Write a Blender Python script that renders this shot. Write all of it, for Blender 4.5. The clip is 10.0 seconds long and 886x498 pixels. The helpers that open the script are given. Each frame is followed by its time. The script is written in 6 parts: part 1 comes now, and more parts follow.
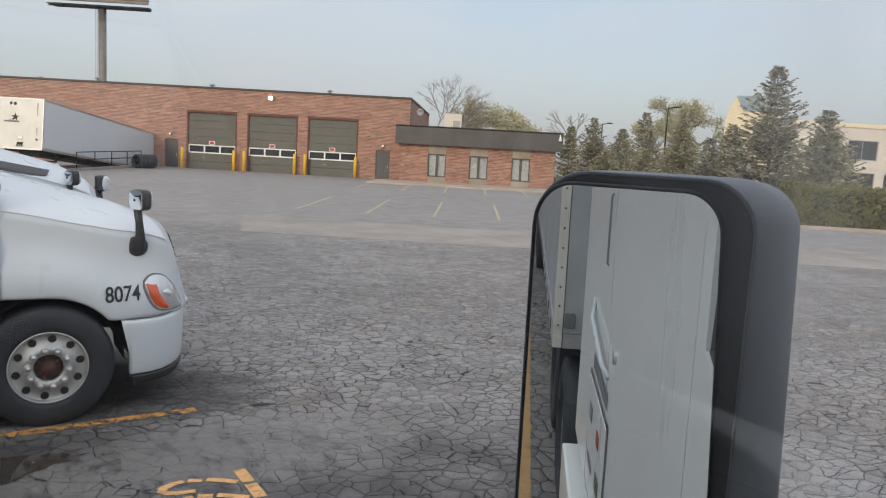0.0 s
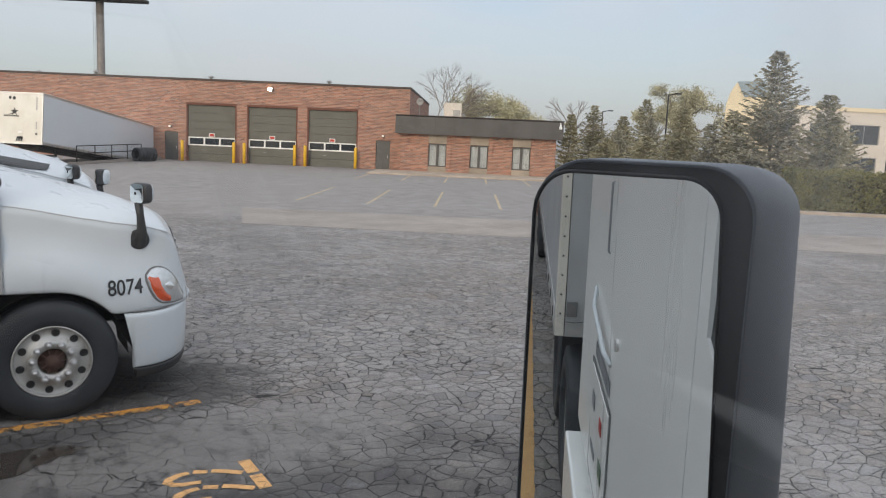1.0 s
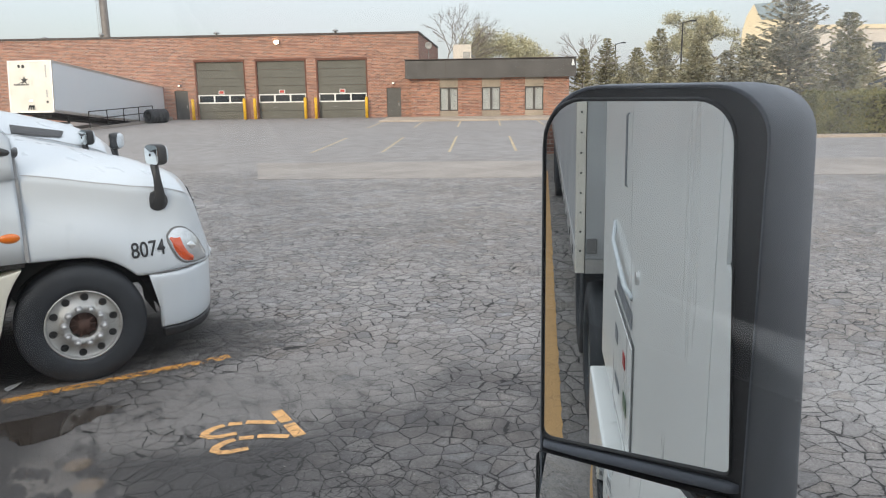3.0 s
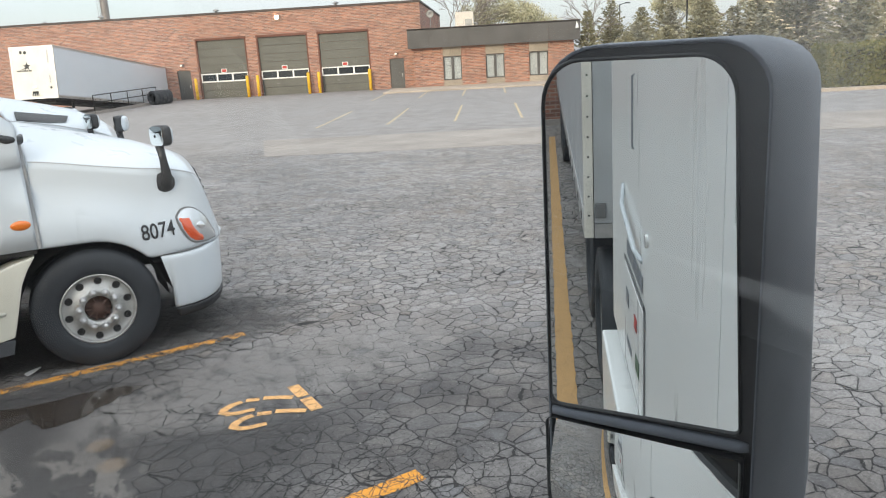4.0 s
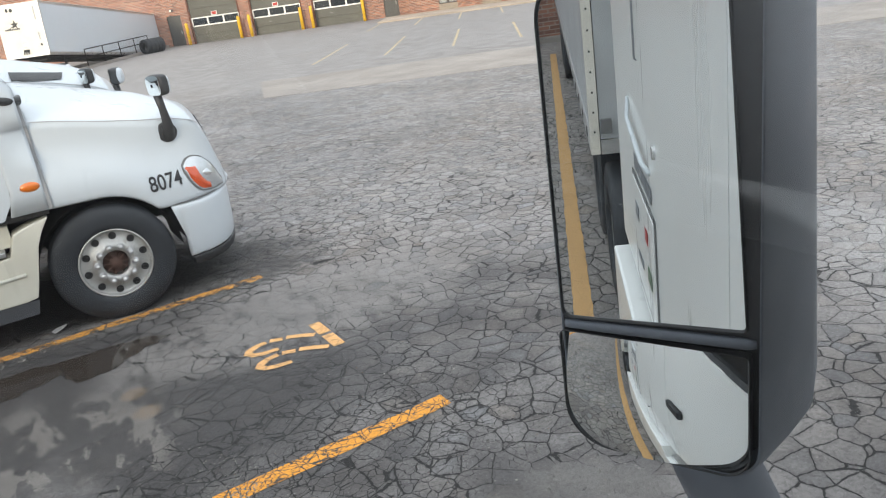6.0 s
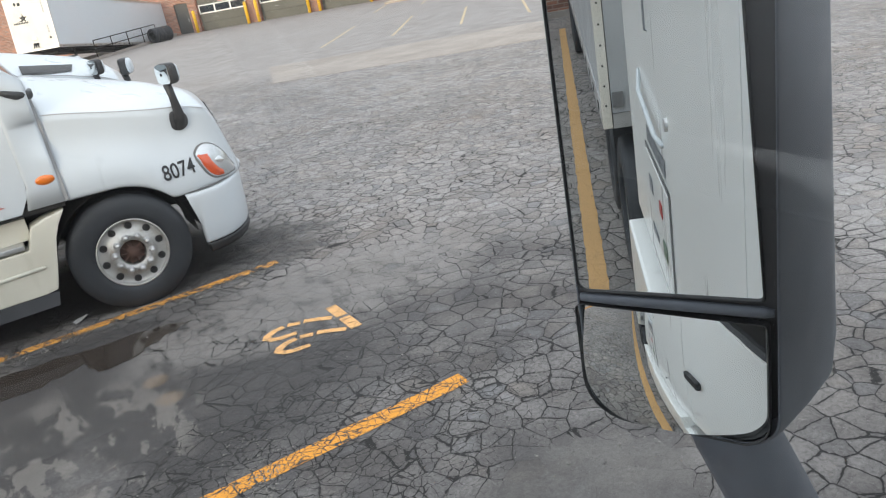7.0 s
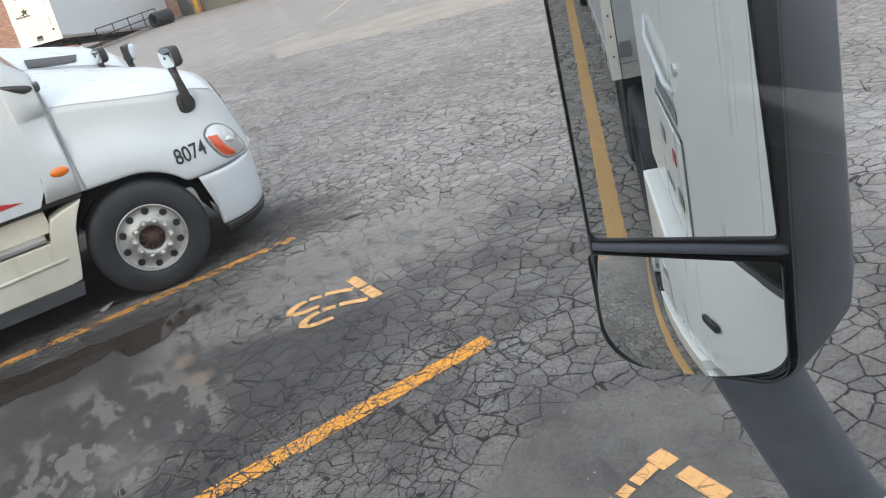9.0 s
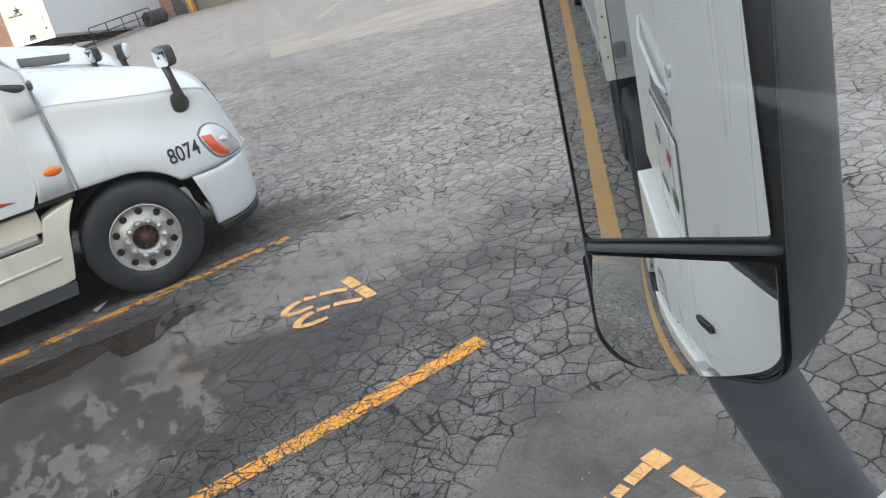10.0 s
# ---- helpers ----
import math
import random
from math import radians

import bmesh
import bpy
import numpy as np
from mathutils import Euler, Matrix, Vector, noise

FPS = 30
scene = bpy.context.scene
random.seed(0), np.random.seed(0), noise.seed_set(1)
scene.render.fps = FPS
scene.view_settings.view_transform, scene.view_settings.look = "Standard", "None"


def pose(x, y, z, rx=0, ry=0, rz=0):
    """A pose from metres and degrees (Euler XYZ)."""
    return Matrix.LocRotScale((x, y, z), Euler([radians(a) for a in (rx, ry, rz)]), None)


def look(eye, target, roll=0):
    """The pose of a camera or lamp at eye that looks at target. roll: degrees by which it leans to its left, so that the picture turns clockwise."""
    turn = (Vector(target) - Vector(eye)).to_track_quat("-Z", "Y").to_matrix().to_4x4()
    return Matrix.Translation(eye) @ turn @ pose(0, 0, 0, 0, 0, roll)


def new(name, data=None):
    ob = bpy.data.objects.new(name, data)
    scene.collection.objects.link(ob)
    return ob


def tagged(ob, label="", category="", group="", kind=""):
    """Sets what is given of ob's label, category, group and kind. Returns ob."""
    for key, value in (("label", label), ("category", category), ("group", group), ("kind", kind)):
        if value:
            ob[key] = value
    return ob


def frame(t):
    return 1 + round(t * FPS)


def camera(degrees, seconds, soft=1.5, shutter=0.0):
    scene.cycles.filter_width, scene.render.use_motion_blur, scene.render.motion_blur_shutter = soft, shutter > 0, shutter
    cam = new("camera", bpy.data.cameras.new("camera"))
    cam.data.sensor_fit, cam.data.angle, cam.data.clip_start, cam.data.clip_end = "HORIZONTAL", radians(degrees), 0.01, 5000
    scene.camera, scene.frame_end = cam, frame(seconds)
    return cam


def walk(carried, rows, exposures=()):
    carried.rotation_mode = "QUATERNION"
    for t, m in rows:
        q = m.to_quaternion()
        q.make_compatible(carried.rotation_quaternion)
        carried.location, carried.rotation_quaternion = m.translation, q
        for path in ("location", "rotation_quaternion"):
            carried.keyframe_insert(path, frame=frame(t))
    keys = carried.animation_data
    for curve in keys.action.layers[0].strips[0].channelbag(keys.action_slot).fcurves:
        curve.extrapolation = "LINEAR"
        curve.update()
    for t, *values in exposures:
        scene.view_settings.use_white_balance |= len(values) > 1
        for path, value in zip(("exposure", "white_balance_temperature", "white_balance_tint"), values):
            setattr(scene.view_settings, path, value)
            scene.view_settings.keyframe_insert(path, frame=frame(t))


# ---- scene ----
cam = camera(61.45, 10.0, soft=1.1)
walk(cam, [
    (0.0, pose(-1.902, -3.606, 2.494, 82.55, -3.19, -32.54)),
    (0.5, pose(-1.901, -3.611, 2.496, 82.18, -2.88, -32.56)),
    (1.0, pose(-1.902, -3.608, 2.494, 81.76, -2.52, -32.52)),
    (1.5, pose(-1.900, -3.613, 2.493, 81.15, -2.22, -32.20)),
    (2.0, pose(-1.901, -3.613, 2.493, 80.44, -1.78, -31.93)),
    (2.5, pose(-1.901, -3.612, 2.490, 78.97, -0.57, -31.86)),
    (4.0, pose(-1.887, -3.610, 2.484, 75.31, 3.20, -31.44)),
    (4.5, pose(-1.887, -3.618, 2.484, 74.14, 3.93, -31.77)),
    (5.0, pose(-1.889, -3.621, 2.485, 72.69, 5.21, -32.34)),
    (5.5, pose(-1.891, -3.624, 2.485, 71.07, 6.48, -32.25)),
    (7.0, pose(-1.890, -3.624, 2.481, 68.37, 9.67, -31.57)),
    (7.5, pose(-1.888, -3.624, 2.479, 67.79, 10.50, -31.49)),
    (8.0, pose(-1.886, -3.625, 2.476, 66.92, 11.64, -31.48)),
    (8.5, pose(-1.887, -3.629, 2.474, 66.14, 12.96, -31.57)),
    (9.0, pose(-1.885, -3.629, 2.473, 65.68, 13.77, -31.84)),
    (9.5, pose(-1.888, -3.630, 2.475, 65.57, 13.82, -32.08)),
    (10.0, pose(-1.885, -3.628, 2.473, 65.59, 13.56, -32.23)),
], exposures=((0.0, 0.35, 6500, 10), (1.5, 0.42, 6500, 10), (2.5, 0.64, 6500, 9), (4.0, 0.97, 6500, 6), (4.75, 1.04, 6500, 5), (5.5, 1.04, 6500, 6), (7.5, 1.0, 6500, 7), (10.0, 1.0, 6500, 7)))

# ---- light ----
SUN_AZ, SUN_EL = 222.0, 15.0          # where the sun stands, degrees from +x towards +y, and its height
world = bpy.data.worlds.new("sky")
scene.world = world
world.use_nodes = True
wt = world.node_tree
wn, wl = wt.nodes, wt.links
sky = wn.new("ShaderNodeTexSky")
sky.sky_type, sky.sun_disc = "NISHITA", False
sky.sun_elevation, sky.sun_rotation = radians(28), radians(90 - SUN_AZ)
sky.air_density, sky.dust_density, sky.ozone_density = 1.0, 2.5, 1.0
wmap = wn.new("ShaderNodeTexCoord")
wscale = wn.new("ShaderNodeMapping")
wscale.inputs["Scale"].default_value = (1.4, 1.4, 4.5)
wl.new(wmap.outputs["Generated"], wscale.inputs[0])
cloud = wn.new("ShaderNodeTexNoise")
cloud.inputs["Scale"].default_value, cloud.inputs["Detail"].default_value = 1.6, 6
wl.new(wscale.outputs[0], cloud.inputs["Vector"])
cramp = wn.new("ShaderNodeValToRGB")
cramp.color_ramp.elements[0].position, cramp.color_ramp.elements[0].color = 0.30, (0.50, 0.50, 0.50, 1)
cramp.color_ramp.elements[1].position, cramp.color_ramp.elements[1].color = 0.68, (0.93, 0.93, 0.93, 1)
wl.new(cloud.outputs["Fac"], cramp.inputs[0])
veil = wn.new("ShaderNodeMix")
veil.data_type = "RGBA"
wz = wn.new("ShaderNodeSeparateXYZ")
wl.new(wmap.outputs["Generated"], wz.inputs[0])
wr = wn.new("ShaderNodeMapRange")       # a clouded sky is brightest overhead
wr.inputs["From Min"].default_value, wr.inputs["From Max"].default_value = 0.0, 0.9
wr.inputs["To Min"].default_value, wr.inputs["To Max"].default_value = 0.74, 2.1
wl.new(wz.outputs[2], wr.inputs["Value"])
wc = wn.new("ShaderNodeVectorMath")
wc.operation = "SCALE"
wc.inputs[0].default_value = (5.2, 5.3, 5.6)
wl.new(wr.outputs[0], wc.inputs["Scale"])
wl.new(wc.outputs[0], veil.inputs["B"])
wl.new(cramp.outputs[0], veil.inputs["Factor"])
wl.new(sky.outputs[0], veil.inputs["A"])
wl.new(veil.outputs["Result"], wn["Background"].inputs[0])
wn["Background"].inputs[1].default_value = 0.115

sun = new("sun", bpy.data.lights.new("sun", "SUN"))
sun.data.energy, sun.data.angle, sun.data.color = 1.15, radians(11), (1.0, 0.83, 0.62)
_d = Vector((math.cos(radians(SUN_AZ)) * math.cos(radians(SUN_EL)), math.sin(radians(SUN_AZ)) * math.cos(radians(SUN_EL)), math.sin(radians(SUN_EL))))
sun.matrix_world = look(_d * 50, (0, 0, 0))


# ---- materials ----
class Nodes:
    """Short ways to lay shader nodes."""

    def __init__(self, name):
        self.mat = bpy.data.materials.new(name)
        self.mat.use_nodes = True
        self.t = self.mat.node_tree
        self.bsdf = self.t.nodes["Principled BSDF"]
        self.pos = self.add("ShaderNodeNewGeometry").outputs["Position"]

    def add(self, kind, **inputs):
        n = self.t.nodes.new(kind)
        for k, v in inputs.items():
            self.put(n.inputs[k.replace("_", " ")], v)
        return n

    def put(self, socket, v):
        if isinstance(v, bpy.types.NodeSocket):
            self.t.links.new(v, socket)
        else:
            socket.default_value = v

    def noise(self, scale, detail=4, vec=None, rough=0.55):
        n = self.add("ShaderNodeTexNoise", Scale=scale, Detail=detail, Roughness=rough)
        self.put(n.inputs["Vector"], self.pos if vec is None else vec)
        return n.outputs["Fac"]

    def ramp(self, fac, lo, hi, a=0.0, b=1.0):
        n = self.add("ShaderNodeMapRange")
        n.interpolation_type = "SMOOTHSTEP"
        for k, v in zip(("Value", "From Min", "From Max", "To Min", "To Max"), (fac, lo, hi, a, b)):
            self.put(n.inputs[k], v)
        return n.outputs[0]

    def math(self, op, a, b=0.0):
        n = self.t.nodes.new("ShaderNodeMath")
        n.operation = op
        self.put(n.inputs[0], a), self.put(n.inputs[1], b)
        return n.outputs[0]

    def mix(self, fac, a, b, mode="MIX"):
        n = self.t.nodes.new("ShaderNodeMix")
        n.data_type, n.blend_type = "RGBA", mode
        self.put(n.inputs["Factor"], fac)
        for s, v in (("A", a), ("B", b)):
            self.put(n.inputs[s], (*v, 1) if isinstance(v, tuple) and len(v) == 3 else v)
        return n.outputs["Result"]

    def scaled(self, vec, s, rot=(0, 0, 0), loc=(0, 0, 0)):
        n = self.t.nodes.new("ShaderNodeMapping")
        self.put(n.inputs["Vector"], vec)
        n.inputs["Scale"].default_value, n.inputs["Rotation"].default_value, n.inputs["Location"].default_value = s, rot, loc
        return n.outputs[0]

    def warp(self, vec, scale, amount):
        n = self.add("ShaderNodeTexNoise", Scale=scale, Detail=2)
        self.put(n.inputs["Vector"], vec)
        a = self.t.nodes.new("ShaderNodeVectorMath")
        a.operation = "MULTIPLY_ADD"
        self.put(a.inputs[0], n.outputs["Color"])
        a.inputs[1].default_value = (amount,) * 3
        self.put(a.inputs[2], vec)
        return a.outputs[0]

    def edge(self, scale, vec, random_=1.0):
        n = self.t.nodes.new("ShaderNodeTexVoronoi")
        n.feature = "DISTANCE_TO_EDGE"
        n.inputs["Scale"].default_value, n.inputs["Randomness"].default_value = scale, random_
        self.put(n.inputs["Vector"], vec)
        return n.outputs["Distance"]

    def cell(self, scale, vec, random_=1.0):
        n = self.t.nodes.new("ShaderNodeTexVoronoi")
        n.inputs["Scale"].default_value, n.inputs["Randomness"].default_value = scale, random_
        self.put(n.inputs["Vector"], vec)
        return n.outputs["Color"]

    def done(self, color=None, rough=None, metal=None, bump=None, strength=0.3, dist=0.01, normal_from=None):
        b = self.bsdf
        if color is not None:
            self.put(b.inputs["Base Color"], (*color, 1) if isinstance(color, tuple) and len(color) == 3 else color)
        if rough is not None:
            self.put(b.inputs["Roughness"], rough)
        if metal is not None:
            self.put(b.inputs["Metallic"], metal)
        if bump is not None:
            n = self.add("ShaderNodeBump", Strength=strength, Distance=dist, Height=bump)
            self.put(b.inputs["Normal"], n.outputs[0])
        return self.mat


def worn(name, col, rough=0.5, metal=0.0, var=0.18, scale=3.0, fine=60.0, strength=0.12, coat=0.0, dirt=None, dirt_lo=0.55, dirt_hi=0.8):
    """A surface of one colour with broad and fine variation."""
    n = Nodes(name)
    a, b = n.noise(scale, 5), n.noise(fine, 3)
    f = n.math("ADD", n.math("MULTIPLY", a, 0.7), n.math("MULTIPLY", b, 0.3))
    lo, hi = tuple(c * (1 - var) for c in col), tuple(min(1, c * (1 + var)) for c in col)
    c = n.mix(n.ramp(f, 0.3, 0.7), lo, hi)
    if dirt:
        c = n.mix(n.ramp(n.noise(scale * 1.7, 8), dirt_lo, dirt_hi), c, dirt)
    if coat:
        n.bsdf.inputs["Coat Weight"].default_value, n.bsdf.inputs["Coat Roughness"].default_value = coat, 0.12
    return n.done(c, n.ramp(b, 0.3, 0.7, max(0.02, rough - 0.08), min(1, rough + 0.08)), metal, f, strength, 0.004)


def spot(n, sep, x, y, kx, ky, lo, hi):
    """A soft-edged stretch of the lot round (x, y): 1 inside, 0 outside, with a wandering rim."""
    dx, dy = n.math("SUBTRACT", sep.outputs[0], x), n.math("SUBTRACT", sep.outputs[1], y)
    r2 = n.math("ADD", n.math("MULTIPLY", n.math("MULTIPLY", dx, dx), kx), n.math("MULTIPLY", n.math("MULTIPLY", dy, dy), ky))
    rim = n.math("MULTIPLY", n.math("SUBTRACT", n.noise(1.5, 4, n.scaled(n.pos, (1, 1, 0), loc=(x * 3, y * 5, 0))), 0.5), 1.1)
    return n.ramp(n.math("ADD", r2, rim), lo, hi, 1.0, 0.0)


def cracks(n):
    """The net of cracks in the asphalt, shared by the paint that lies on it: 0 in a crack, 1 on the plates."""
    v = n.warp(n.pos, 1.1, 0.16)
    v = n.warp(v, 10.0, 0.032)
    v = n.warp(v, 40.0, 0.016)
    v = n.scaled(v, (1.0, 1.12, 0.0))
    sep = n.add("ShaderNodeSeparateXYZ", Vector=n.pos)
    big, small = n.edge(6.2, v, 1.0), n.edge(13.0, n.scaled(v, (1, 1, 1), loc=(3.1, 1.7, 0)), 0.95)
    patch = n.noise(0.35, 3, n.scaled(n.pos, (1, 1, 0), loc=(5, 2, 0)))
    ragged = n.ramp(n.noise(30.0, 5), 0.28, 0.72, 0.30, 1.7)
    # little is cracked in the bay with the dried mud and round the next number
    smooth = n.math("MAXIMUM", spot(n, sep, -2.75, 1.45, 0.55, 0.85, 0.75, 1.15), n.math("MAXIMUM", spot(n, sep, -0.25, -1.45, 1.6, 2.4, 0.5, 0.95), n.math("MULTIPLY", spot(n, sep, 0.0, 2.15, 0.30, 1.9, 0.45, 1.0), 0.55)))
    bare = n.math("SUBTRACT", 1.0, n.math("MULTIPLY", smooth, 0.96))
    width = n.math("MULTIPLY", n.math("MULTIPLY", n.ramp(n.noise(1.3, 4), 0.36, 0.66, 0.014, 0.036), ragged), bare)
    c1 = n.ramp(n.math("DIVIDE", big, n.math("ADD", width, 0.0006)), 0.62, 1.0)
    # broken small along the bright line, ahead of the parked truck and here and there
    fine = n.math("MAXIMUM", spot(n, sep, -0.95, -0.10, 0.40, 1.0, 0.35, 1.2), spot(n, sep, 0.0, 3.50, 1.1, 2.6, 0.5, 1.1))
    fine = n.math("MAXIMUM", fine, n.ramp(n.noise(0.55, 4, n.scaled(n.pos, (1, 1, 0), loc=(9, 4, 0))), 0.56, 0.64, 0.0, 0.75))
    w2 = n.math("MULTIPLY", n.math("MULTIPLY", fine, bare), n.math("MULTIPLY", ragged, n.ramp(n.noise(2.6, 4), 0.34, 0.64, 0.014, 0.044)))
    c2 = n.ramp(n.math("DIVIDE", small, n.math("ADD", w2, 0.0006)), 0.62, 1.0)
    both = n.math("MINIMUM", c1, c2)
    # the lot's further part is newer and hardly cracked
    far = n.ramp(n.math("ADD", along_(n, sep), n.math("MULTIPLY", patch, 6.0)), 19.0, 24.0)
    return n.math("MAXIMUM", both, far), big, v, far, sep, bare


def along_(n, sep):
    """How far across the lot towards the garage."""
    return n.math("ADD", n.math("MULTIPLY", sep.outputs[0], 0.570), n.math("MULTIPLY", sep.outputs[1], 0.821))


def asphalt():
    n = Nodes("cracked_asphalt")
    crack, big, v, far, sep, bare = cracks(n)
    broad, mid = n.noise(0.22, 5), n.noise(1.6, 6)
    flat = n.scaled(n.pos, (1, 1, 0))
    grit = n.noise(42, 7, flat, 0.82)
    stones = n.cell(80, flat)
    near = n.math("SUBTRACT", 1.0, far)
    c = n.mix(n.ramp(broad, 0.32, 0.68), (0.262, 0.245, 0.234), (0.405, 0.380, 0.363))
    c = n.mix(n.ramp(n.noise(0.5, 5, n.scaled(n.pos, (1, 1, 0), loc=(1, 8, 0))), 0.45, 0.68, 0, 0.6), c, (0.272, 0.228, 0.194))
    c = n.mix(n.ramp(mid, 0.40, 0.72, 0, 0.6), c, (0.335, 0.314, 0.296))
    # every plate its own tone: bluish, brownish, pale or dark
    tone = n.cell(6.2, v, 1.0)
    tint = n.add("ShaderNodeSeparateColor", Color=tone)
    c = n.mix(n.math("MULTIPLY", n.ramp(tint.outputs[0], 0.25, 0.95, 0.0, 0.60), near), c, n.mix(tint.outputs[1], (0.215, 0.180, 0.150), (0.150, 0.158, 0.172)))
    plate = n.math("MULTIPLY", n.math("MULTIPLY", n.ramp(big, 0.05, 0.26), n.ramp(tint.outputs[2], 0.15, 0.95, 0.05, 0.65)), near)
    c = n.mix(n.math("MULTIPLY", plate, n.ramp(n.noise(2.2, 5, n.scaled(n.pos, (1, 1, 0), loc=(6, 1, 0))), 0.35, 0.62)), c, n.mix(tint.outputs[1], (0.47, 0.42, 0.365), (0.40, 0.40, 0.405)))
    c = n.mix(n.ramp(grit, 0.47, 0.56, 0, 0.55), c, (0.085, 0.071, 0.069))
    c = n.mix(n.ramp(grit, 0.40, 0.30, 0, 0.45), c, (0.30, 0.285, 0.27))
    chip = n.add("ShaderNodeRGBToBW", Color=stones)
    c = n.mix(n.ramp(chip.outputs[0], 0.78, 0.86, 0, 0.5), c, (0.36, 0.34, 0.31))
    # dirt lies in a band along the joints
    c = n.mix(n.math("MULTIPLY", n.math("MULTIPLY", n.ramp(big, 0.0, 0.085, 0.46, 0.0), n.math("MULTIPLY", near, n.ramp(n.noise(0.8, 4, n.scaled(n.pos, (1, 1, 0), loc=(4, 9, 0))), 0.36, 0.60, 0.35, 1.0))), bare), c, (0.078, 0.072, 0.068))
    c = n.mix(n.math("MULTIPLY", far, 0.75), c, n.mix(n.ramp(mid, 0.35, 0.7), (0.212, 0.198, 0.190), (0.275, 0.257, 0.246)))
    # darker asphalt round the bright line and at the parked truck's nose
    darker = n.math("MULTIPLY", n.math("MAXIMUM", spot(n, sep, -0.8, -0.3, 0.13, 0.17, 0.8, 2.5), spot(n, sep, -0.4, 3.65, 0.7, 1.8, 0.5, 1.2)), n.ramp(mid, 0.30, 0.66, 0.92, 0.45))
    c = n.mix(n.math("MULTIPLY", darker, 0.90), c, (0.056, 0.053, 0.053))
    damp = n.math("MULTIPLY", spot(n, sep, -2.6, 1.6, 0.16, 0.42, 0.7, 1.7), n.ramp(n.noise(1.1, 5, n.scaled(n.pos, (1, 1, 0), loc=(2, 7, 0))), 0.22, 0.48))
    c = n.mix(n.math("MULTIPLY", damp, 0.92), c, (0.054, 0.050, 0.049))
    # damp, with the parked truck's shade painted near-black into the asphalt
    damp_shade = n.math("MULTIPLY", spot(n, sep, -2.6, 4.3, 0.10, 1.0, 0.55, 1.15), n.ramp(mid, 0.2, 0.5, 0.6, 1.0))
    c = n.mix(n.math("MULTIPLY", damp_shade, 0.9), c, (0.022, 0.020, 0.019))
    # dried mud by the empty bay, dragged out in streaks, and a pale film up to the number
    drag = n.scaled(n.pos, (1.9, 0.85, 0), (0, 0, -0.25))
    blot = n.noise(3.1, 8, n.warp(drag, 5.0, 0.10), 0.66)
    mud = n.math("MULTIPLY", spot(n, sep, -2.25, 1.10, 1.15, 1.0, 0.25, 1.0), n.ramp(blot, 0.50, 0.55))
    film = n.math("MULTIPLY", spot(n, sep, -0.1, 2.10, 0.28, 1.5, 0.35, 1.2), n.ramp(blot, 0.34, 0.54))
    slick = n.math("MULTIPLY", spot(n, sep, -0.25, -1.45, 1.6, 2.4, 0.5, 0.95), n.ramp(mid, 0.30, 0.60, 0.2, 0.8))
    c = n.mix(n.math("MULTIPLY", film, 0.58), c, (0.29, 0.270, 0.252))
    c = n.mix(n.math("MULTIPLY", slick, 0.75), c, (0.130, 0.122, 0.112))
    c = n.mix(n.math("MULTIPLY", mud, 0.5), c, n.mix(n.noise(9, 4), (0.22, 0.200, 0.180), (0.31, 0.284, 0.254)))
    rusty = n.math("MULTIPLY", n.math("MAXIMUM", spot(n, sep, -1.58, 1.32, 60, 60, 0.2, 0.9), spot(n, sep, -1.61, 1.66, 80, 80, 0.2, 0.9)), n.ramp(grit, 0.42, 0.52))
    c = n.mix(n.math("MULTIPLY", rusty, 0.3), c, (0.34, 0.21, 0.09))
    c = n.mix(n.math("MULTIPLY", n.ramp(crack, 0.0, 1.0, 1.0, 0.0), n.ramp(along_(n, sep), 3.5, 14.0, 0.94, 0.55)), c, (0.014, 0.013, 0.012))
    crown = n.ramp(big, 0.0, 0.22)
    h = n.math("ADD", n.math("MULTIPLY", crack, 1.0), n.math("ADD", n.math("MULTIPLY", n.math("MULTIPLY", crown, n.math("MULTIPLY", near, bare)), 0.7), n.math("MULTIPLY", grit, 0.8)))
    rough = n.math("SUBTRACT", n.ramp(mid, 0.3, 0.7, 0.86, 0.70), n.math("MULTIPLY", damp, 0.22))
    n.bsdf.inputs["Specular IOR Level"].default_value = 0.40
    return n.done(c, rough, 0, h, 0.8, 0.014)


def paint(name, col, keep_lo, keep_hi, broken=1.0):
    """Road paint, broken by the cracks below it and worn through to the asphalt."""
    n = Nodes(name)
    crack, big, v, far, sep, bare = cracks(n)
    wear = n.noise(7.0, 8, rough=0.7)
    flake = n.noise(45, 4)
    w = n.math("ADD", n.math("MULTIPLY", wear, 0.7), n.math("MULTIPLY", flake, 0.3))
    fine = n.ramp(n.math("DIVIDE", n.edge(12.5, v), n.ramp(n.noise(8, 4), 0.3, 0.7, 0.004, 0.050)), 0.3, 1.0)
    crack = n.math("MINIMUM", crack, n.math("MAXIMUM", fine, far))
    keep = n.math("MULTIPLY", n.ramp(w, keep_lo, keep_hi), n.ramp(crack, 0.2, 0.9, 1.0 - broken, 1.0))
    base = n.mix(n.noise(30, 3), tuple(c * 0.8 for c in col), tuple(min(1, c * 1.12) for c in col))
    return n.done(n.mix(keep, (0.055, 0.050, 0.046), base), 0.75, 0, n.math("ADD", keep, n.math("MULTIPLY", crack, 1.5)), 0.5, 0.008)


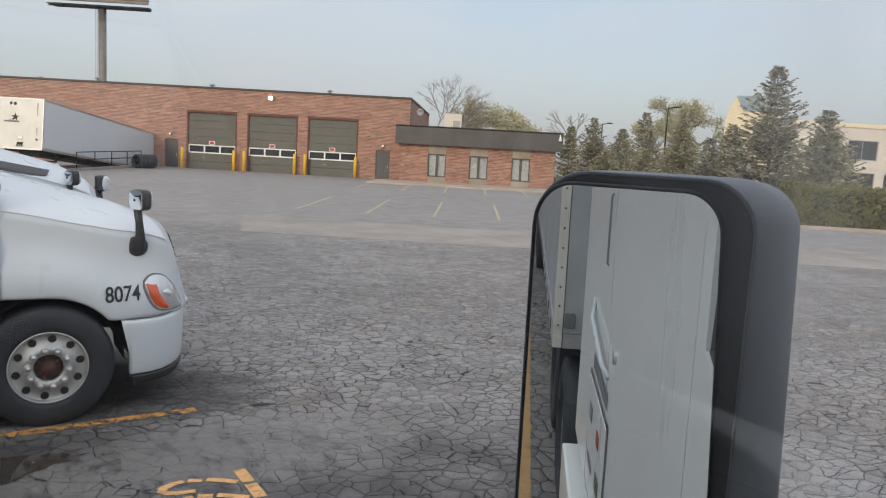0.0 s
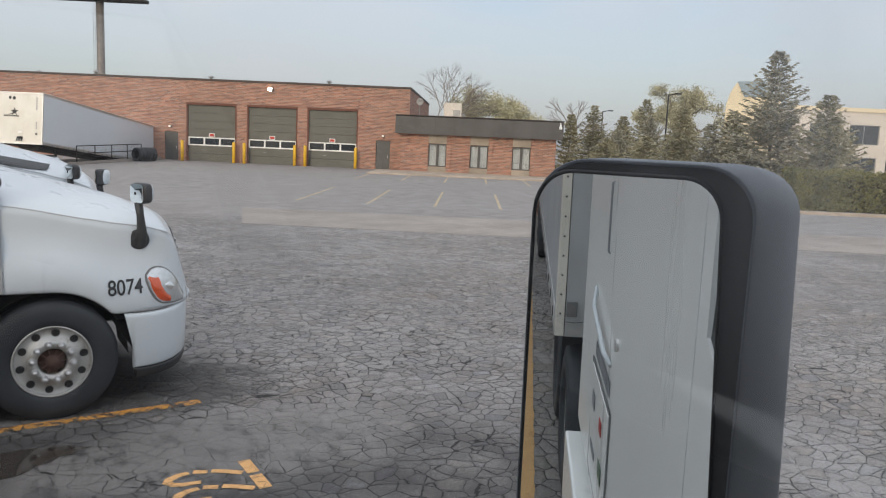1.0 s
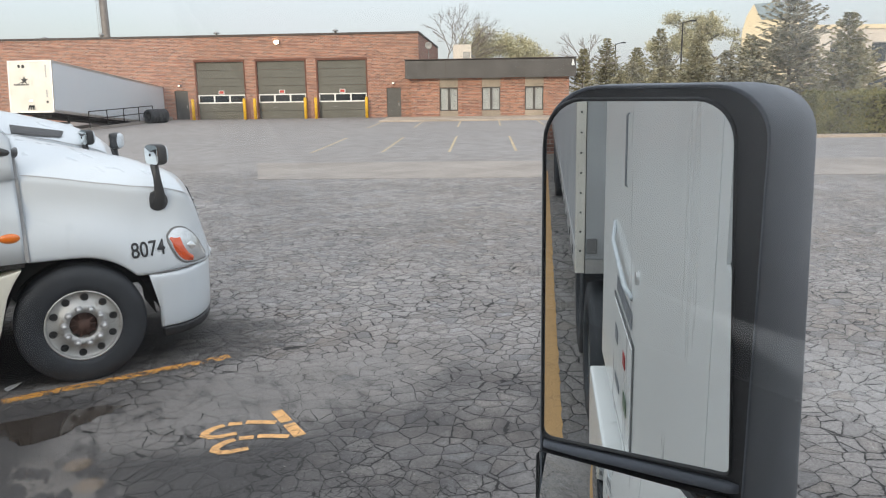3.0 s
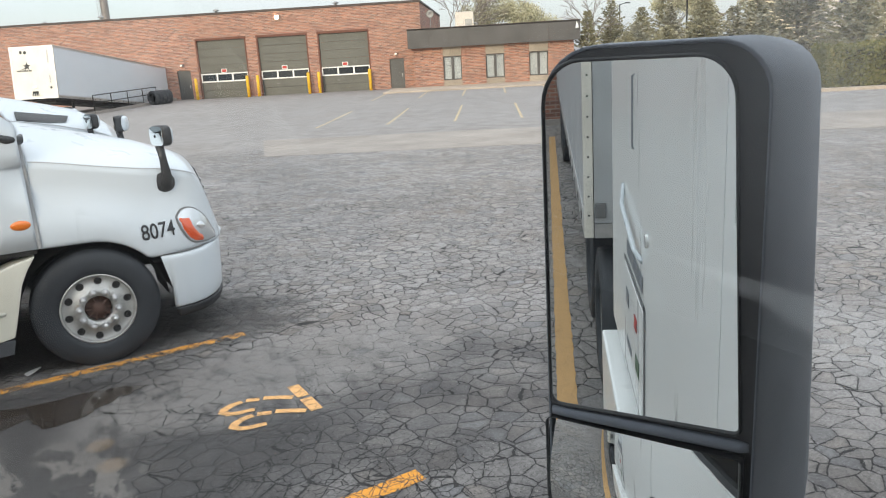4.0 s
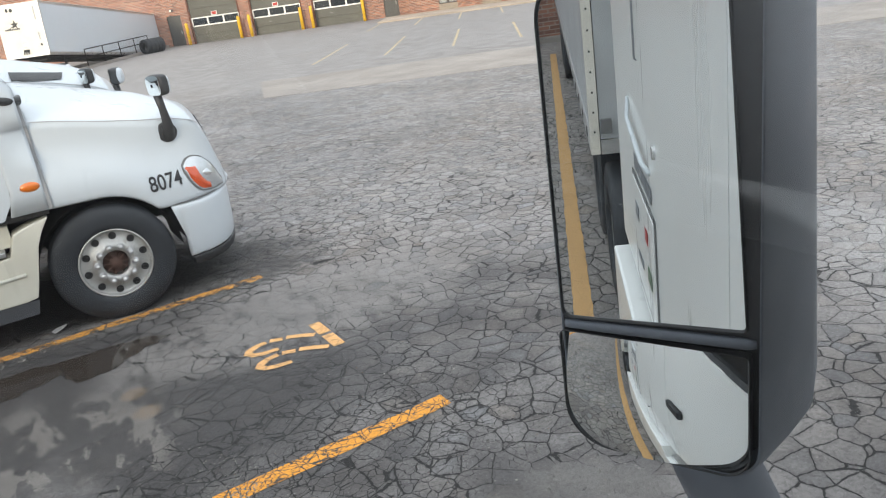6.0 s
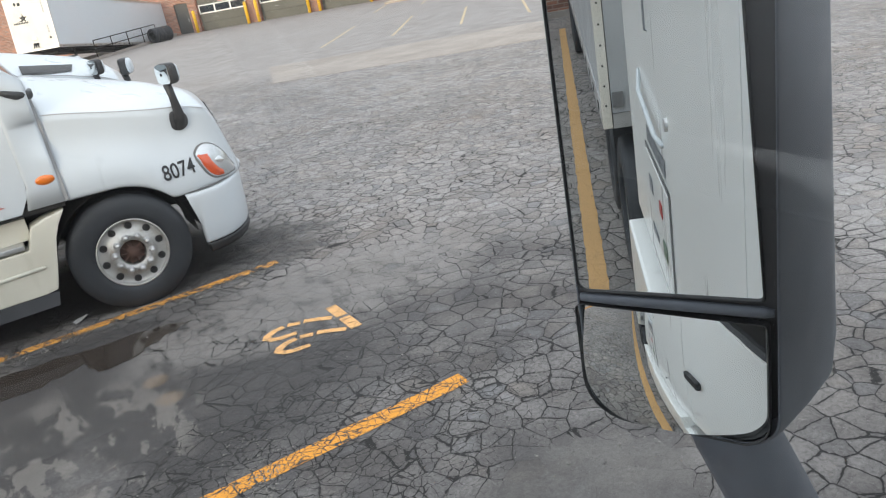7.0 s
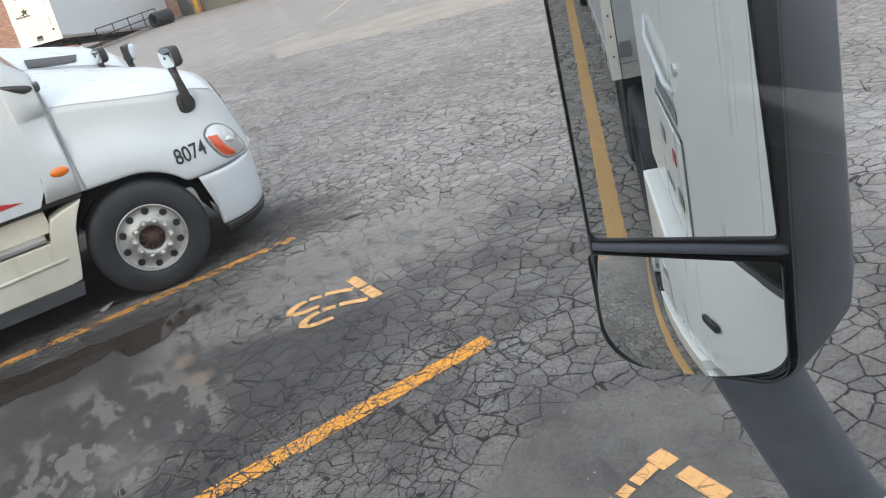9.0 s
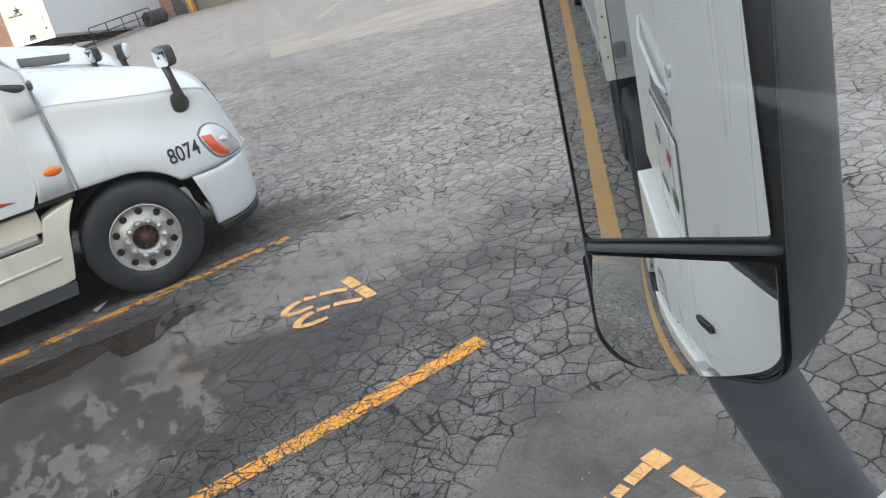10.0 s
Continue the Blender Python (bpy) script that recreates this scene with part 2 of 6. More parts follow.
def brick(name, rz, tone=1.0):
    """Running bond seen from afar, laid along the wall."""
    n = Nodes(name)
    co = n.scaled(n.pos, (1, 1, 1), (0, 0, radians(-rz)))
    sep = n.add("ShaderNodeSeparateXYZ", Vector=co)
    vec = n.add("ShaderNodeCombineXYZ", X=n.math("ADD", sep.outputs[0], sep.outputs[1]), Y=sep.outputs[2]).outputs[0]
    b = n.add("ShaderNodeTexBrick", Vector=vec, Scale=1.0)
    b.inputs["Brick Width"].default_value, b.inputs["Row Height"].default_value, b.inputs["Mortar Size"].default_value = 0.30, 0.105, 0.014
    b.inputs["Bias"].default_value = -0.1
    k = tone
    b.inputs["Color1"].default_value = (0.44 * k, 0.190 * k, 0.120 * k, 1)
    b.inputs["Color2"].default_value = (0.125 * k, 0.062 * k, 0.052 * k, 1)
    b.inputs["Mortar"].default_value = (0.42 * k, 0.35 * k, 0.29 * k, 1)
    streak = n.noise(1.0, 5, n.scaled(vec, (0.5, 5.5, 1)))
    c = n.mix(n.ramp(streak, 0.45, 0.62, 0, 0.45), b.outputs["Color"], (0.215 * k, 0.100 * k, 0.080 * k))
    c = n.mix(n.ramp(n.noise(1.0, 6, n.scaled(vec, (1.6, 9.0, 1), loc=(4, 0, 0))), 0.55, 0.72, 0, 0.5), c, (0.48 * k, 0.245 * k, 0.155 * k))
    c = n.mix(n.ramp(n.noise(0.25, 3), 0.4, 0.7, 0, 0.22), c, (0.32, 0.20, 0.15))
    return n.done(c, 0.9, 0, b.outputs["Fac"], -0.6, 0.01)


def concrete(name, col):
    n = Nodes(name)
    a, b, g = n.noise(0.6, 6), n.noise(4, 7), n.noise(120, 2)
    c = n.mix(n.ramp(a, 0.3, 0.7), tuple(v * 0.82 for v in col), tuple(v * 1.12 for v in col))
    c = n.mix(n.ramp(b, 0.52, 0.75, 0, 0.5), c, tuple(v * 0.55 for v in col))
    return n.done(c, 0.9, 0, n.math("ADD", b, n.math("MULTIPLY", g, 0.5)), 0.3, 0.006)


def white_paint(name, col=(0.70, 0.72, 0.73), grime=(0.50, 0.47, 0.42), amount=0.25):
    n = Nodes(name)
    sep = n.add("ShaderNodeSeparateXYZ", Vector=n.pos)
    runs = n.noise(1.0, 6, n.scaled(n.pos, (7, 7, 0.8)))
    spots = n.noise(34, 6, rough=0.7)
    c = n.mix(n.ramp(n.noise(1.4, 5), 0.3, 0.75, 0, amount), col, grime)
    c = n.mix(n.ramp(runs, 0.56, 0.78, 0, amount * 0.8), c, grime)
    c = n.mix(n.ramp(spots, 0.70, 0.78, 0, amount), c, (0.22, 0.20, 0.18))
    n.bsdf.inputs["Coat Weight"].default_value, n.bsdf.inputs["Coat Roughness"].default_value = 0.4, 0.08
    return n.done(c, n.ramp(runs, 0.3, 0.7, 0.26, 0.42), 0, spots, 0.03, 0.002)


def leaves(name, a, b):
    n = Nodes(name)
    g = n.add("ShaderNodeNewGeometry")
    c = n.mix(g.outputs["Random Per Island"], a, b)
    c = n.mix(n.ramp(n.noise(0.8, 4), 0.35, 0.7, 0, 0.5), c, tuple(v * 0.55 for v in a))
    n.bsdf.inputs["Subsurface Weight"].default_value = 0.0
    return n.done(c, 0.75, 0)


def glass_dark(name, col=(0.02, 0.024, 0.028)):
    n = Nodes(name)
    n.bsdf.inputs["Specular IOR Level"].default_value = 0.7
    return n.done(n.mix(n.noise(2.0, 3), col, tuple(c * 1.8 for c in col)), n.ramp(n.noise(5, 4), 0.3, 0.8, 0.03, 0.10), 0)


def clear_glass(name, gloss, haze=0.0, tint=(0.97, 0.98, 0.98)):
    """A thin clean pane: mostly clear, with a little mirror."""
    n = Nodes(name)
    t = n.t
    tr, gl, mx = t.nodes.new("ShaderNodeBsdfTransparent"), t.nodes.new("ShaderNodeBsdfGlossy"), t.nodes.new("ShaderNodeMixShader")
    tr.inputs[0].default_value = (*tint, 1)
    gl.inputs["Roughness"].default_value = 0.01
    fr = t.nodes.new("ShaderNodeLayerWeight")
    fr.inputs[0].default_value = 0.5
    t.links.new(n.math("MULTIPLY", n.math("ADD", n.math("MULTIPLY", n.math("POWER", fr.outputs["Facing"], 5.0), 0.35), 0.035), gloss), mx.inputs[0])
    t.links.new(tr.outputs[0], mx.inputs[1]), t.links.new(gl.outputs[0], mx.inputs[2])
    film, hz = t.nodes.new("ShaderNodeMixShader"), t.nodes.new("ShaderNodeBsdfTranslucent")   # wiped smudges, plus the haze of reflections put into the pane
    hz.inputs[0].default_value = (0.85, 0.87, 0.90, 1)
    smear = n.noise(2.2, 5, n.scaled(n.pos, (3.0, 1.0, 1.2), (0, 0.5, 0)))
    sp = n.add("ShaderNodeSeparateXYZ", Vector=n.pos)
    # painted glare haze, much stronger towards the pane's upper front corner
    corner = n.ramp(n.math("ADD", sp.outputs[0], n.math("MULTIPLY", sp.outputs[2], 0.9)), 0.50, 0.84, 0.55, 9.0)
    t.links.new(n.math("MULTIPLY", corner, n.ramp(smear, 0.35, 0.75, haze * 0.5, haze * 1.5)), film.inputs[0])
    t.links.new(mx.outputs[0], film.inputs[1]), t.links.new(hz.outputs[0], film.inputs[2])
    t.links.new(film.outputs[0], t.nodes["Material Output"].inputs[0])
    return n.mat


def glow(name, col, power):
    n = Nodes(name)
    n.bsdf.inputs["Emission Color"].default_value, n.bsdf.inputs["Emission Strength"].default_value = (*col, 1), power
    return n.done((0.8, 0.8, 0.8), 0.4)


def mirror_mat(name, soil):
    n = Nodes(name)
    spots = n.noise(60, 6, rough=0.72)
    return n.done(n.mix(n.ramp(spots, 0.62, 0.74, 0, soil), (0.80, 0.83, 0.82), (0.45, 0.46, 0.45)), n.ramp(spots, 0.60, 0.76, 0.004, 0.03), 1.0)


M = dict(
    asphalt=asphalt(),
    paint_orange=paint("orange_road_paint", (0.78, 0.33, 0.035), 0.38, 0.45),
    paint_worn=paint("worn_orange_road_paint", (0.76, 0.35, 0.06), 0.455, 0.50),
    paint_pale=paint("pale_road_paint", (0.58, 0.45, 0.28), 0.36, 0.54),
    # orange line paint paled by the mirror's haze, mixed into its colour
    paint_hazed=paint("hazed_orange_road_paint", (0.60, 0.36, 0.15), 0.32, 0.44, 0.15),
    paint_number=paint("faded_orange_road_paint", (0.80, 0.44, 0.17), 0.31, 0.40, 0.55),
    brick=brick("red_brick", -34.77), brick_office=brick("office_brick", -34.77, 1.02), brick_back=brick("back_brick", 90.0, 0.7),
    concrete=concrete("old_concrete", (0.31, 0.275, 0.245)), concrete_pale=concrete("pale_concrete", (0.42, 0.35, 0.28)),
    panel=concrete("beige_panel", (0.36, 0.31, 0.25)),
    door_grey=worn("grey_green_door", (0.105, 0.103, 0.088), 0.55, 0, 0.12, 1.0),
    door_dark=worn("dark_grey_door", (0.075, 0.075, 0.073), 0.5, 0, 0.12, 2.0),
    jamb=worn("dark_red_brick_edge", (0.15, 0.065, 0.045), 0.9, 0, 0.25, 6.0),
    yellow=worn("yellow_bollard_paint", (0.78, 0.46, 0.03), 0.5, 0, 0.12, 4.0, dirt=(0.30, 0.20, 0.06)),
    white_trim=worn("white_trim", (0.76, 0.76, 0.74), 0.5, 0, 0.06, 4.0),
    fascia=worn("dark_metal_fascia", (0.078, 0.074, 0.072), 0.55, 0.0, 0.2, 0.8),
    coping=worn("dark_coping", (0.06, 0.045, 0.04), 0.6, 0.2, 0.2, 2.0),
    roof=worn("roof_felt", (0.12, 0.12, 0.12), 0.9, 0, 0.2, 1.0),
    glass_dark=glass_dark("dark_window_glass"), glass_office=glass_dark("office_glass", (0.045, 0.05, 0.055)),
    blind=worn("pale_blind", (0.55, 0.56, 0.56), 0.7, 0, 0.1, 8.0),
    red=worn("red_sign", (0.45, 0.04, 0.03), 0.5, 0, 0.1, 4.0),
    lamp_on=glow("lit_lamp", (1.0, 0.80, 0.50), 26.0), lamp_soft=glow("dim_lamp", (1.0, 0.82, 0.55), 0.35),
    white=white_paint("white_truck_paint", (0.59, 0.635, 0.67), (0.50, 0.51, 0.50), 0.14),
    cream=white_paint("cream_fairing", (0.74, 0.72, 0.62), (0.42, 0.39, 0.31), 0.45),
    # one trailer white, with warm sunlight and bluish shade put into two colours
    trailer_sunlit=white_paint("trailer_sunlit", (0.76, 0.73, 0.66), (0.50, 0.45, 0.36), 0.4),
    trailer_shaded=white_paint("trailer_shaded", (0.62, 0.66, 0.70), (0.50, 0.53, 0.56), 0.2),
    own_white=white_paint("own_truck_paint", (0.85, 0.86, 0.85), (0.62, 0.60, 0.55), 0.18),
    trailer_grey=worn("dull_trailer_panel", (0.40, 0.41, 0.42), 0.45, 0.1, 0.15, 2.0),
    alu=worn("trailer_aluminium", (0.58, 0.58, 0.58), 0.38, 0.85, 0.15, 3.0),
    steel=worn("brushed_wheel_steel", (0.50, 0.495, 0.475), 0.46, 0.55, 0.16, 6.0, dirt=(0.26, 0.22, 0.17)),
    chrome=worn("chrome", (0.80, 0.80, 0.80), 0.12, 1.0, 0.06, 4.0),
    rust=worn("rusty_hub", (0.10, 0.055, 0.042), 0.8, 0.2, 0.4, 20.0),
    rubber=worn("tyre_rubber", (0.022, 0.025, 0.030), 0.66, 0, 0.3, 5.0, dirt=(0.042, 0.046, 0.052), dirt_lo=0.45),
    black=worn("black_plastic", (0.022, 0.023, 0.025), 0.5, 0, 0.2, 8.0),
    housing=worn("mirror_housing", (0.120, 0.134, 0.158), 0.58, 0, 0.18, 10.0, fine=900.0, strength=0.25, dirt=(0.155, 0.165, 0.182), dirt_lo=0.5, dirt_hi=0.85),
    chassis=worn("chassis_black", (0.018, 0.017, 0.017), 0.7, 0.1, 0.3, 5.0),
    skirt=worn("grey_skirt", (0.060, 0.063, 0.070), 0.7, 0, 0.2, 4.0),
    amber=worn("amber_lens", (0.72, 0.17, 0.01), 0.2, 0, 0.08, 20.0, coat=0.8),
    orange_lens=worn("orange_red_lens", (0.62, 0.085, 0.02), 0.2, 0, 0.1, 20.0, coat=0.8),
    lens=worn("headlamp_lens", (0.62, 0.64, 0.65), 0.14, 0.55, 0.25, 9.0, coat=1.0),
    number=worn("black_lettering", (0.018, 0.018, 0.020), 0.5, 0, 0.1, 9.0),
    grey_mark=worn("grey_marking", (0.22, 0.23, 0.25), 0.5, 0, 0.1, 9.0),
    seam=worn("dark_seam", (0.17, 0.17, 0.17), 0.7, 0, 0.1, 9.0),
    trim_grey=worn("grey_gap", (0.33, 0.33, 0.33), 0.6, 0, 0.1, 9.0),
    red_mark=worn("red_marking", (0.42, 0.035, 0.03), 0.4, 0, 0.1, 9.0),
    green_mark=worn("green_marking", (0.10, 0.16, 0.10), 0.4, 0, 0.1, 9.0),
    interior=worn("cab_interior", (0.035, 0.034, 0.033), 0.8, 0, 0.2, 3.0),
    mirror=mirror_mat("mirror_glass", 0.56), mirror_far=mirror_mat("small_mirror_glass", 0.2),
    cab_glass=glass_dark("windshield_glass", (0.10, 0.12, 0.13)), pane=clear_glass("side_window_glass", 0.7, 0.009), pane_office=clear_glass("office_window_glass", 1.0),
    galv=worn("galvanised_steel", (0.30, 0.30, 0.30), 0.5, 0.5, 0.2, 3.0),
    pole=worn("weathered_pole", (0.20, 0.18, 0.165), 0.6, 0.2, 0.25, 1.0),
    bark=worn("bark", (0.22, 0.190, 0.165), 0.95, 0, 0.3, 12.0, strength=0.5),
    needle=leaves("spruce_needles", (0.195, 0.188, 0.115), (0.380, 0.345, 0.220)),
    needle_blue=leaves("blue_spruce_needles", (0.190, 0.190, 0.145), (0.400, 0.370, 0.270)),
    spring=leaves("spring_leaves", (0.42, 0.40, 0.25), (0.58, 0.55, 0.38)),
    hedge=leaves("hedge_leaves", (0.120, 0.125, 0.045), (0.27, 0.245, 0.095)),
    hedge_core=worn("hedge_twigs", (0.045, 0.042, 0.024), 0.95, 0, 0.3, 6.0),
    gable=worn("sunlit_yellow_wall", (0.80, 0.68, 0.47), 0.8, 0, 0.06, 1.0),
    slate=worn("blue_grey_roof", (0.28, 0.35, 0.39), 0.6, 0, 0.12, 1.0),
    far_wall=worn("far_beige_wall", (0.66, 0.60, 0.53), 0.85, 0, 0.08, 0.6),
    water=glass_dark("dirty_water", (0.030, 0.024, 0.020)),
    grit=leaves("grit_stones", (0.09, 0.085, 0.08), (0.34, 0.32, 0.29)),
    paper=worn("white_paper", (0.7, 0.7, 0.7), 0.8, 0, 0.1, 20.0),
)


# ---- building helpers ----
def mesh_of(name, bm, material, smooth=False):
    me = bpy.data.meshes.new(name)
    bmesh.ops.recalc_face_normals(bm, faces=bm.faces)
    bm.to_mesh(me)
    bm.free()
    me.materials.append(material)
    if smooth:
        me.polygons.foreach_set("use_smooth", [True] * len(me.polygons))
    return me


def part(name, bm, material, parent=None, label="", smooth=False):
    """One mesh under a thing or a part."""
    ob = new(name, mesh_of(name, bm, material, smooth))
    if parent is not None:
        ob.parent = parent
    return tagged(ob, label) if label else ob


def thing(name, m, label, category, group="", kind=""):
    ob = new(name)
    ob.empty_display_size = 0.2
    ob.matrix_world = m
    return tagged(ob, label, category, group, kind)


def box(x0, x1, y0, y1, z0, z1, r=0.0, seg=2, bm=None):
    b = bmesh.new()
    bmesh.ops.create_cube(b, size=1)
    for v in b.verts:
        v.co = Vector((x0 + (v.co.x + .5) * (x1 - x0), y0 + (v.co.y + .5) * (y1 - y0), z0 + (v.co.z + .5) * (z1 - z0)))
    if r:
        bmesh.ops.bevel(b, geom=list(b.edges), offset=r, segments=seg, profile=0.6, affect="EDGES")
    return join(bm, b) if bm is not None else b


def join(bm, other):
    me = bpy.data.meshes.new("tmp")
    other.to_mesh(me)
    other.free()
    bm.from_mesh(me)
    bpy.data.meshes.remove(me)
    return bm


def rod(points, radius, seg=8, bm=None, flat=1.0):
    """A round bar along points; radius may be one number or one for each point."""
    b = bmesh.new()
    rad = radius if isinstance(radius, (list, tuple)) else [radius] * len(points)
    pts = [Vector(p) for p in points]
    rings = []
    run = sum(((q - p).length for p, q in zip(pts, pts[1:])), 1e-9)
    steep = sum(abs((q - p).z) for p, q in zip(pts, pts[1:])) / run > 0.8
    ref = Vector((0.13, 0.99, 0)) if steep else Vector((0, 0, 1))
    for i, p in enumerate(pts):
        d = (pts[min(i + 1, len(pts) - 1)] - pts[max(i - 1, 0)]).normalized()
        side = d.cross(ref)
        side = side.normalized() if side.length > 1e-4 else d.orthogonal().normalized()
        up = side.cross(d)
        rings.append([b.verts.new(p + (side * math.cos(a) + up * math.sin(a) * flat) * rad[i]) for a in (2 * math.pi * k / seg for k in range(seg))])
    for r0, r1 in zip(rings, rings[1:]):
        for k in range(seg):
            b.faces.new((r0[k], r0[(k + 1) % seg], r1[(k + 1) % seg], r1[k]))
    b.faces.new(rings[0]), b.faces.new(rings[-1])
    return join(bm, b) if bm is not None else b


def prism(poly, lo, hi, axis="y", bm=None, r=0.0):
    """A polygon (two coordinates a point) drawn out along an axis."""
    b = bmesh.new()
    put = {"y": lambda p, h: (p[0], h, p[1]), "z": lambda p, h: (p[0], p[1], h), "x": lambda p, h: (h, p[0], p[1])}[axis]
    a, c = [b.verts.new(put(p, lo)) for p in poly], [b.verts.new(put(p, hi)) for p in poly]
    b.faces.new(a), b.faces.new(c)
    for i in range(len(poly)):
        b.faces.new((a[i], a[(i + 1) % len(poly)], c[(i + 1) % len(poly)], c[i]))
    if r:
        bmesh.ops.recalc_face_normals(b, faces=b.faces)
        bmesh.ops.bevel(b, geom=list(b.edges), offset=r, segments=2, profile=0.6, affect="EDGES")
    return join(bm, b) if bm is not None else b


def lathe(profile, seg=40, center=(0, 0, 0), bm=None):
    """A profile of (radius, along y) turned round the y axis."""
    b = bmesh.new()
    rings = [[b.verts.new((center[0] + r * math.cos(a), center[1] + y, center[2] + r * math.sin(a))) for a in (2 * math.pi * k / seg for k in range(seg))] for r, y in profile]
    for r0, r1 in zip(rings, rings[1:]):
        for k in range(seg):
            b.faces.new((r0[k], r0[(k + 1) % seg], r1[(k + 1) % seg], r1[k]))
    return join(bm, b) if bm is not None else b


def loft(rows, bm=None, close=False):
    b = bmesh.new()
    vs = [[b.verts.new(p) for p in row] for row in rows]
    for r0, r1 in zip(vs, vs[1:]):
        for k in range(len(r0) - 1):
            b.faces.new((r0[k], r0[k + 1], r1[k + 1], r1[k]))
        if close:
            b.faces.new((r0[-1], r0[0], r1[0], r1[-1]))
    return join(bm, b) if bm is not None else b


def wall(s0, s1, z0, z1, n0, n1, holes):
    """An upright wall between n0 and n1, with openings (s0, s1, z0, z1) right through it."""
    b = bmesh.new()
    ss = sorted({s0, s1, *[h[0] for h in holes], *[h[1] for h in holes]})
    zs = sorted({z0, z1, *[h[2] for h in holes], *[h[3] for h in holes]})
    solid = lambda i, k: 0 <= i < len(ss) - 1 and 0 <= k < len(zs) - 1 and not any(
        h[0] <= (ss[i] + ss[i + 1]) / 2 <= h[1] and h[2] <= (zs[k] + zs[k + 1]) / 2 <= h[3] for h in holes)
    cache = {}
    at = lambda s, n, z: cache.setdefault((s, n, z), b.verts.new((s, n, z))) if (s, n, z) not in cache else cache[(s, n, z)]
    for i in range(len(ss) - 1):
        for k in range(len(zs) - 1):
            if not solid(i, k):
                continue
            a, c, e, f = ss[i], ss[i + 1], zs[k], zs[k + 1]
            b.faces.new((at(a, n0, e), at(c, n0, e), at(c, n0, f), at(a, n0, f)))
            b.faces.new((at(a, n1, e), at(a, n1, f), at(c, n1, f), at(c, n1, e)))
            if not solid(i - 1, k):
                b.faces.new((at(a, n0, e), at(a, n0, f), at(a, n1, f), at(a, n1, e)))
            if not solid(i + 1, k):
                b.faces.new((at(c, n0, e), at(c, n1, e), at(c, n1, f), at(c, n0, f)))
            if not solid(i, k - 1):
                b.faces.new((at(a, n0, e), at(a, n1, e), at(c, n1, e), at(c, n0, e)))
            if not solid(i, k + 1):
                b.faces.new((at(a, n0, f), at(c, n0, f), at(c, n1, f), at(a, n1, f)))
    return b


def lettering(text, size, depth, align="LEFT"):
    """Text as a mesh in the x-z plane, facing -y."""
    cu = bpy.data.curves.new("lettering", "FONT")
    cu.body, cu.size, cu.extrude, cu.align_x = text, size, depth, align
    cu.offset = size * 0.012
    tmp = bpy.data.objects.new("tmp", cu)
    scene.collection.objects.link(tmp)
    me = bpy.data.meshes.new_from_object(tmp.evaluated_get(bpy.context.evaluated_depsgraph_get()))
    bpy.data.objects.remove(tmp)
    b = bmesh.new()
    b.from_mesh(me)
    bpy.data.meshes.remove(me)
    for v in b.verts:
        v.co = Vector((v.co.x, -v.co.z, v.co.y))
    return b


# ---- the lot: axes along the garage (s), away from it (n) ----
FACADE = pose(12.67, 55.95, 0, 0, 0, -34.77)
U, NN, F0 = Vector((0.8215, -0.5703, 0)), Vector((0.5703, 0.8215, 0)), Vector((12.67, 55.95, 0))


def lot(s, n, z=0.0):
    return F0 + U * s + NN * n + Vector((0, 0, z))


def rise(n):
    """The lot climbs a little towards the garage."""
    return 0.13 * max(0.0, min(1.0, (n + 27) / 24))


def ground():
    ss = [-2500, -600, -150, -60, -25, -12, -5.92, -5.90, -2.26, -2.24, 0, 6, 12, 18, 24, 30, 40, 60, 100, 250, 700, 2500]
    ns = [-2500, -600, -200, -90, -70, -60, -50, -40, -27, -22, -18, -16, -12, -8, -4, -3, -0.02, 3, 10, 30, 80, 250, 700, 2500]
    rows = []
    for n in ns:
        row = []
        for s in ss:
            z = rise(n)
            if -5.91 < s < -2.25 and -18 < n < 1:
                z -= 1.32 * min(1.0, (n + 18) / 16.5)
            row.append(lot(s, n, z))
        rows.append(row)
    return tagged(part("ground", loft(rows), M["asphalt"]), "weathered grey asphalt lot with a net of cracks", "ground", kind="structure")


ground()


def slab(name, s0, s1, n0, n1, z, material, label, category, top_r=0.0, gaps=(), first=0.0):
    cuts = [s0, *gaps, s1]
    root = thing(name, FACADE, label, category, kind="structure")
    for a, c in zip(cuts, cuts[1:]):
        if first and a == s0:
            part("slab", prism([(a, n1), (a + first, n0), (c - 0.006, n0), (c - 0.006, n1)], -0.2, z, "z"), material, root)
            continue
        part("slab", box(a + 0.006, c - 0.006, n0, n1, -0.2, z, top_r), material, root)
    return root


slab("concrete_strip", 14.40, 60, -37.0, -32.6, 0.008, M["concrete"], "worn brownish concrete drive strip flush in the asphalt", "pavement", gaps=(24.6, 34, 44), first=1.35)
slab("pavement", 14.95, 29.5, -7.0, -1.2, 0.20, M["concrete_pale"], "pale concrete walk along the brick office", "pavement", 0.015, gaps=(17.4, 20, 22.5, 25, 27.4))
slab("kerb", 35.4, 90, -24.1, -23.8, 0.15, M["concrete_pale"], "pale concrete kerb in front of the hedge", "kerb", 0.03, gaps=(39, 43, 48, 55))


def dock_kerb():
    b = prism([(-17, 0.02), (-17, 0.18), (-0.05, 0.36), (-0.05, 0.0)], -2.26, -2.02, "x")
    return tagged(part("dock_wall", b, M["concrete"]), "low concrete edge of the sunken loading dock", "wall", kind="structure")


dock_kerb().matrix_world = FACADE


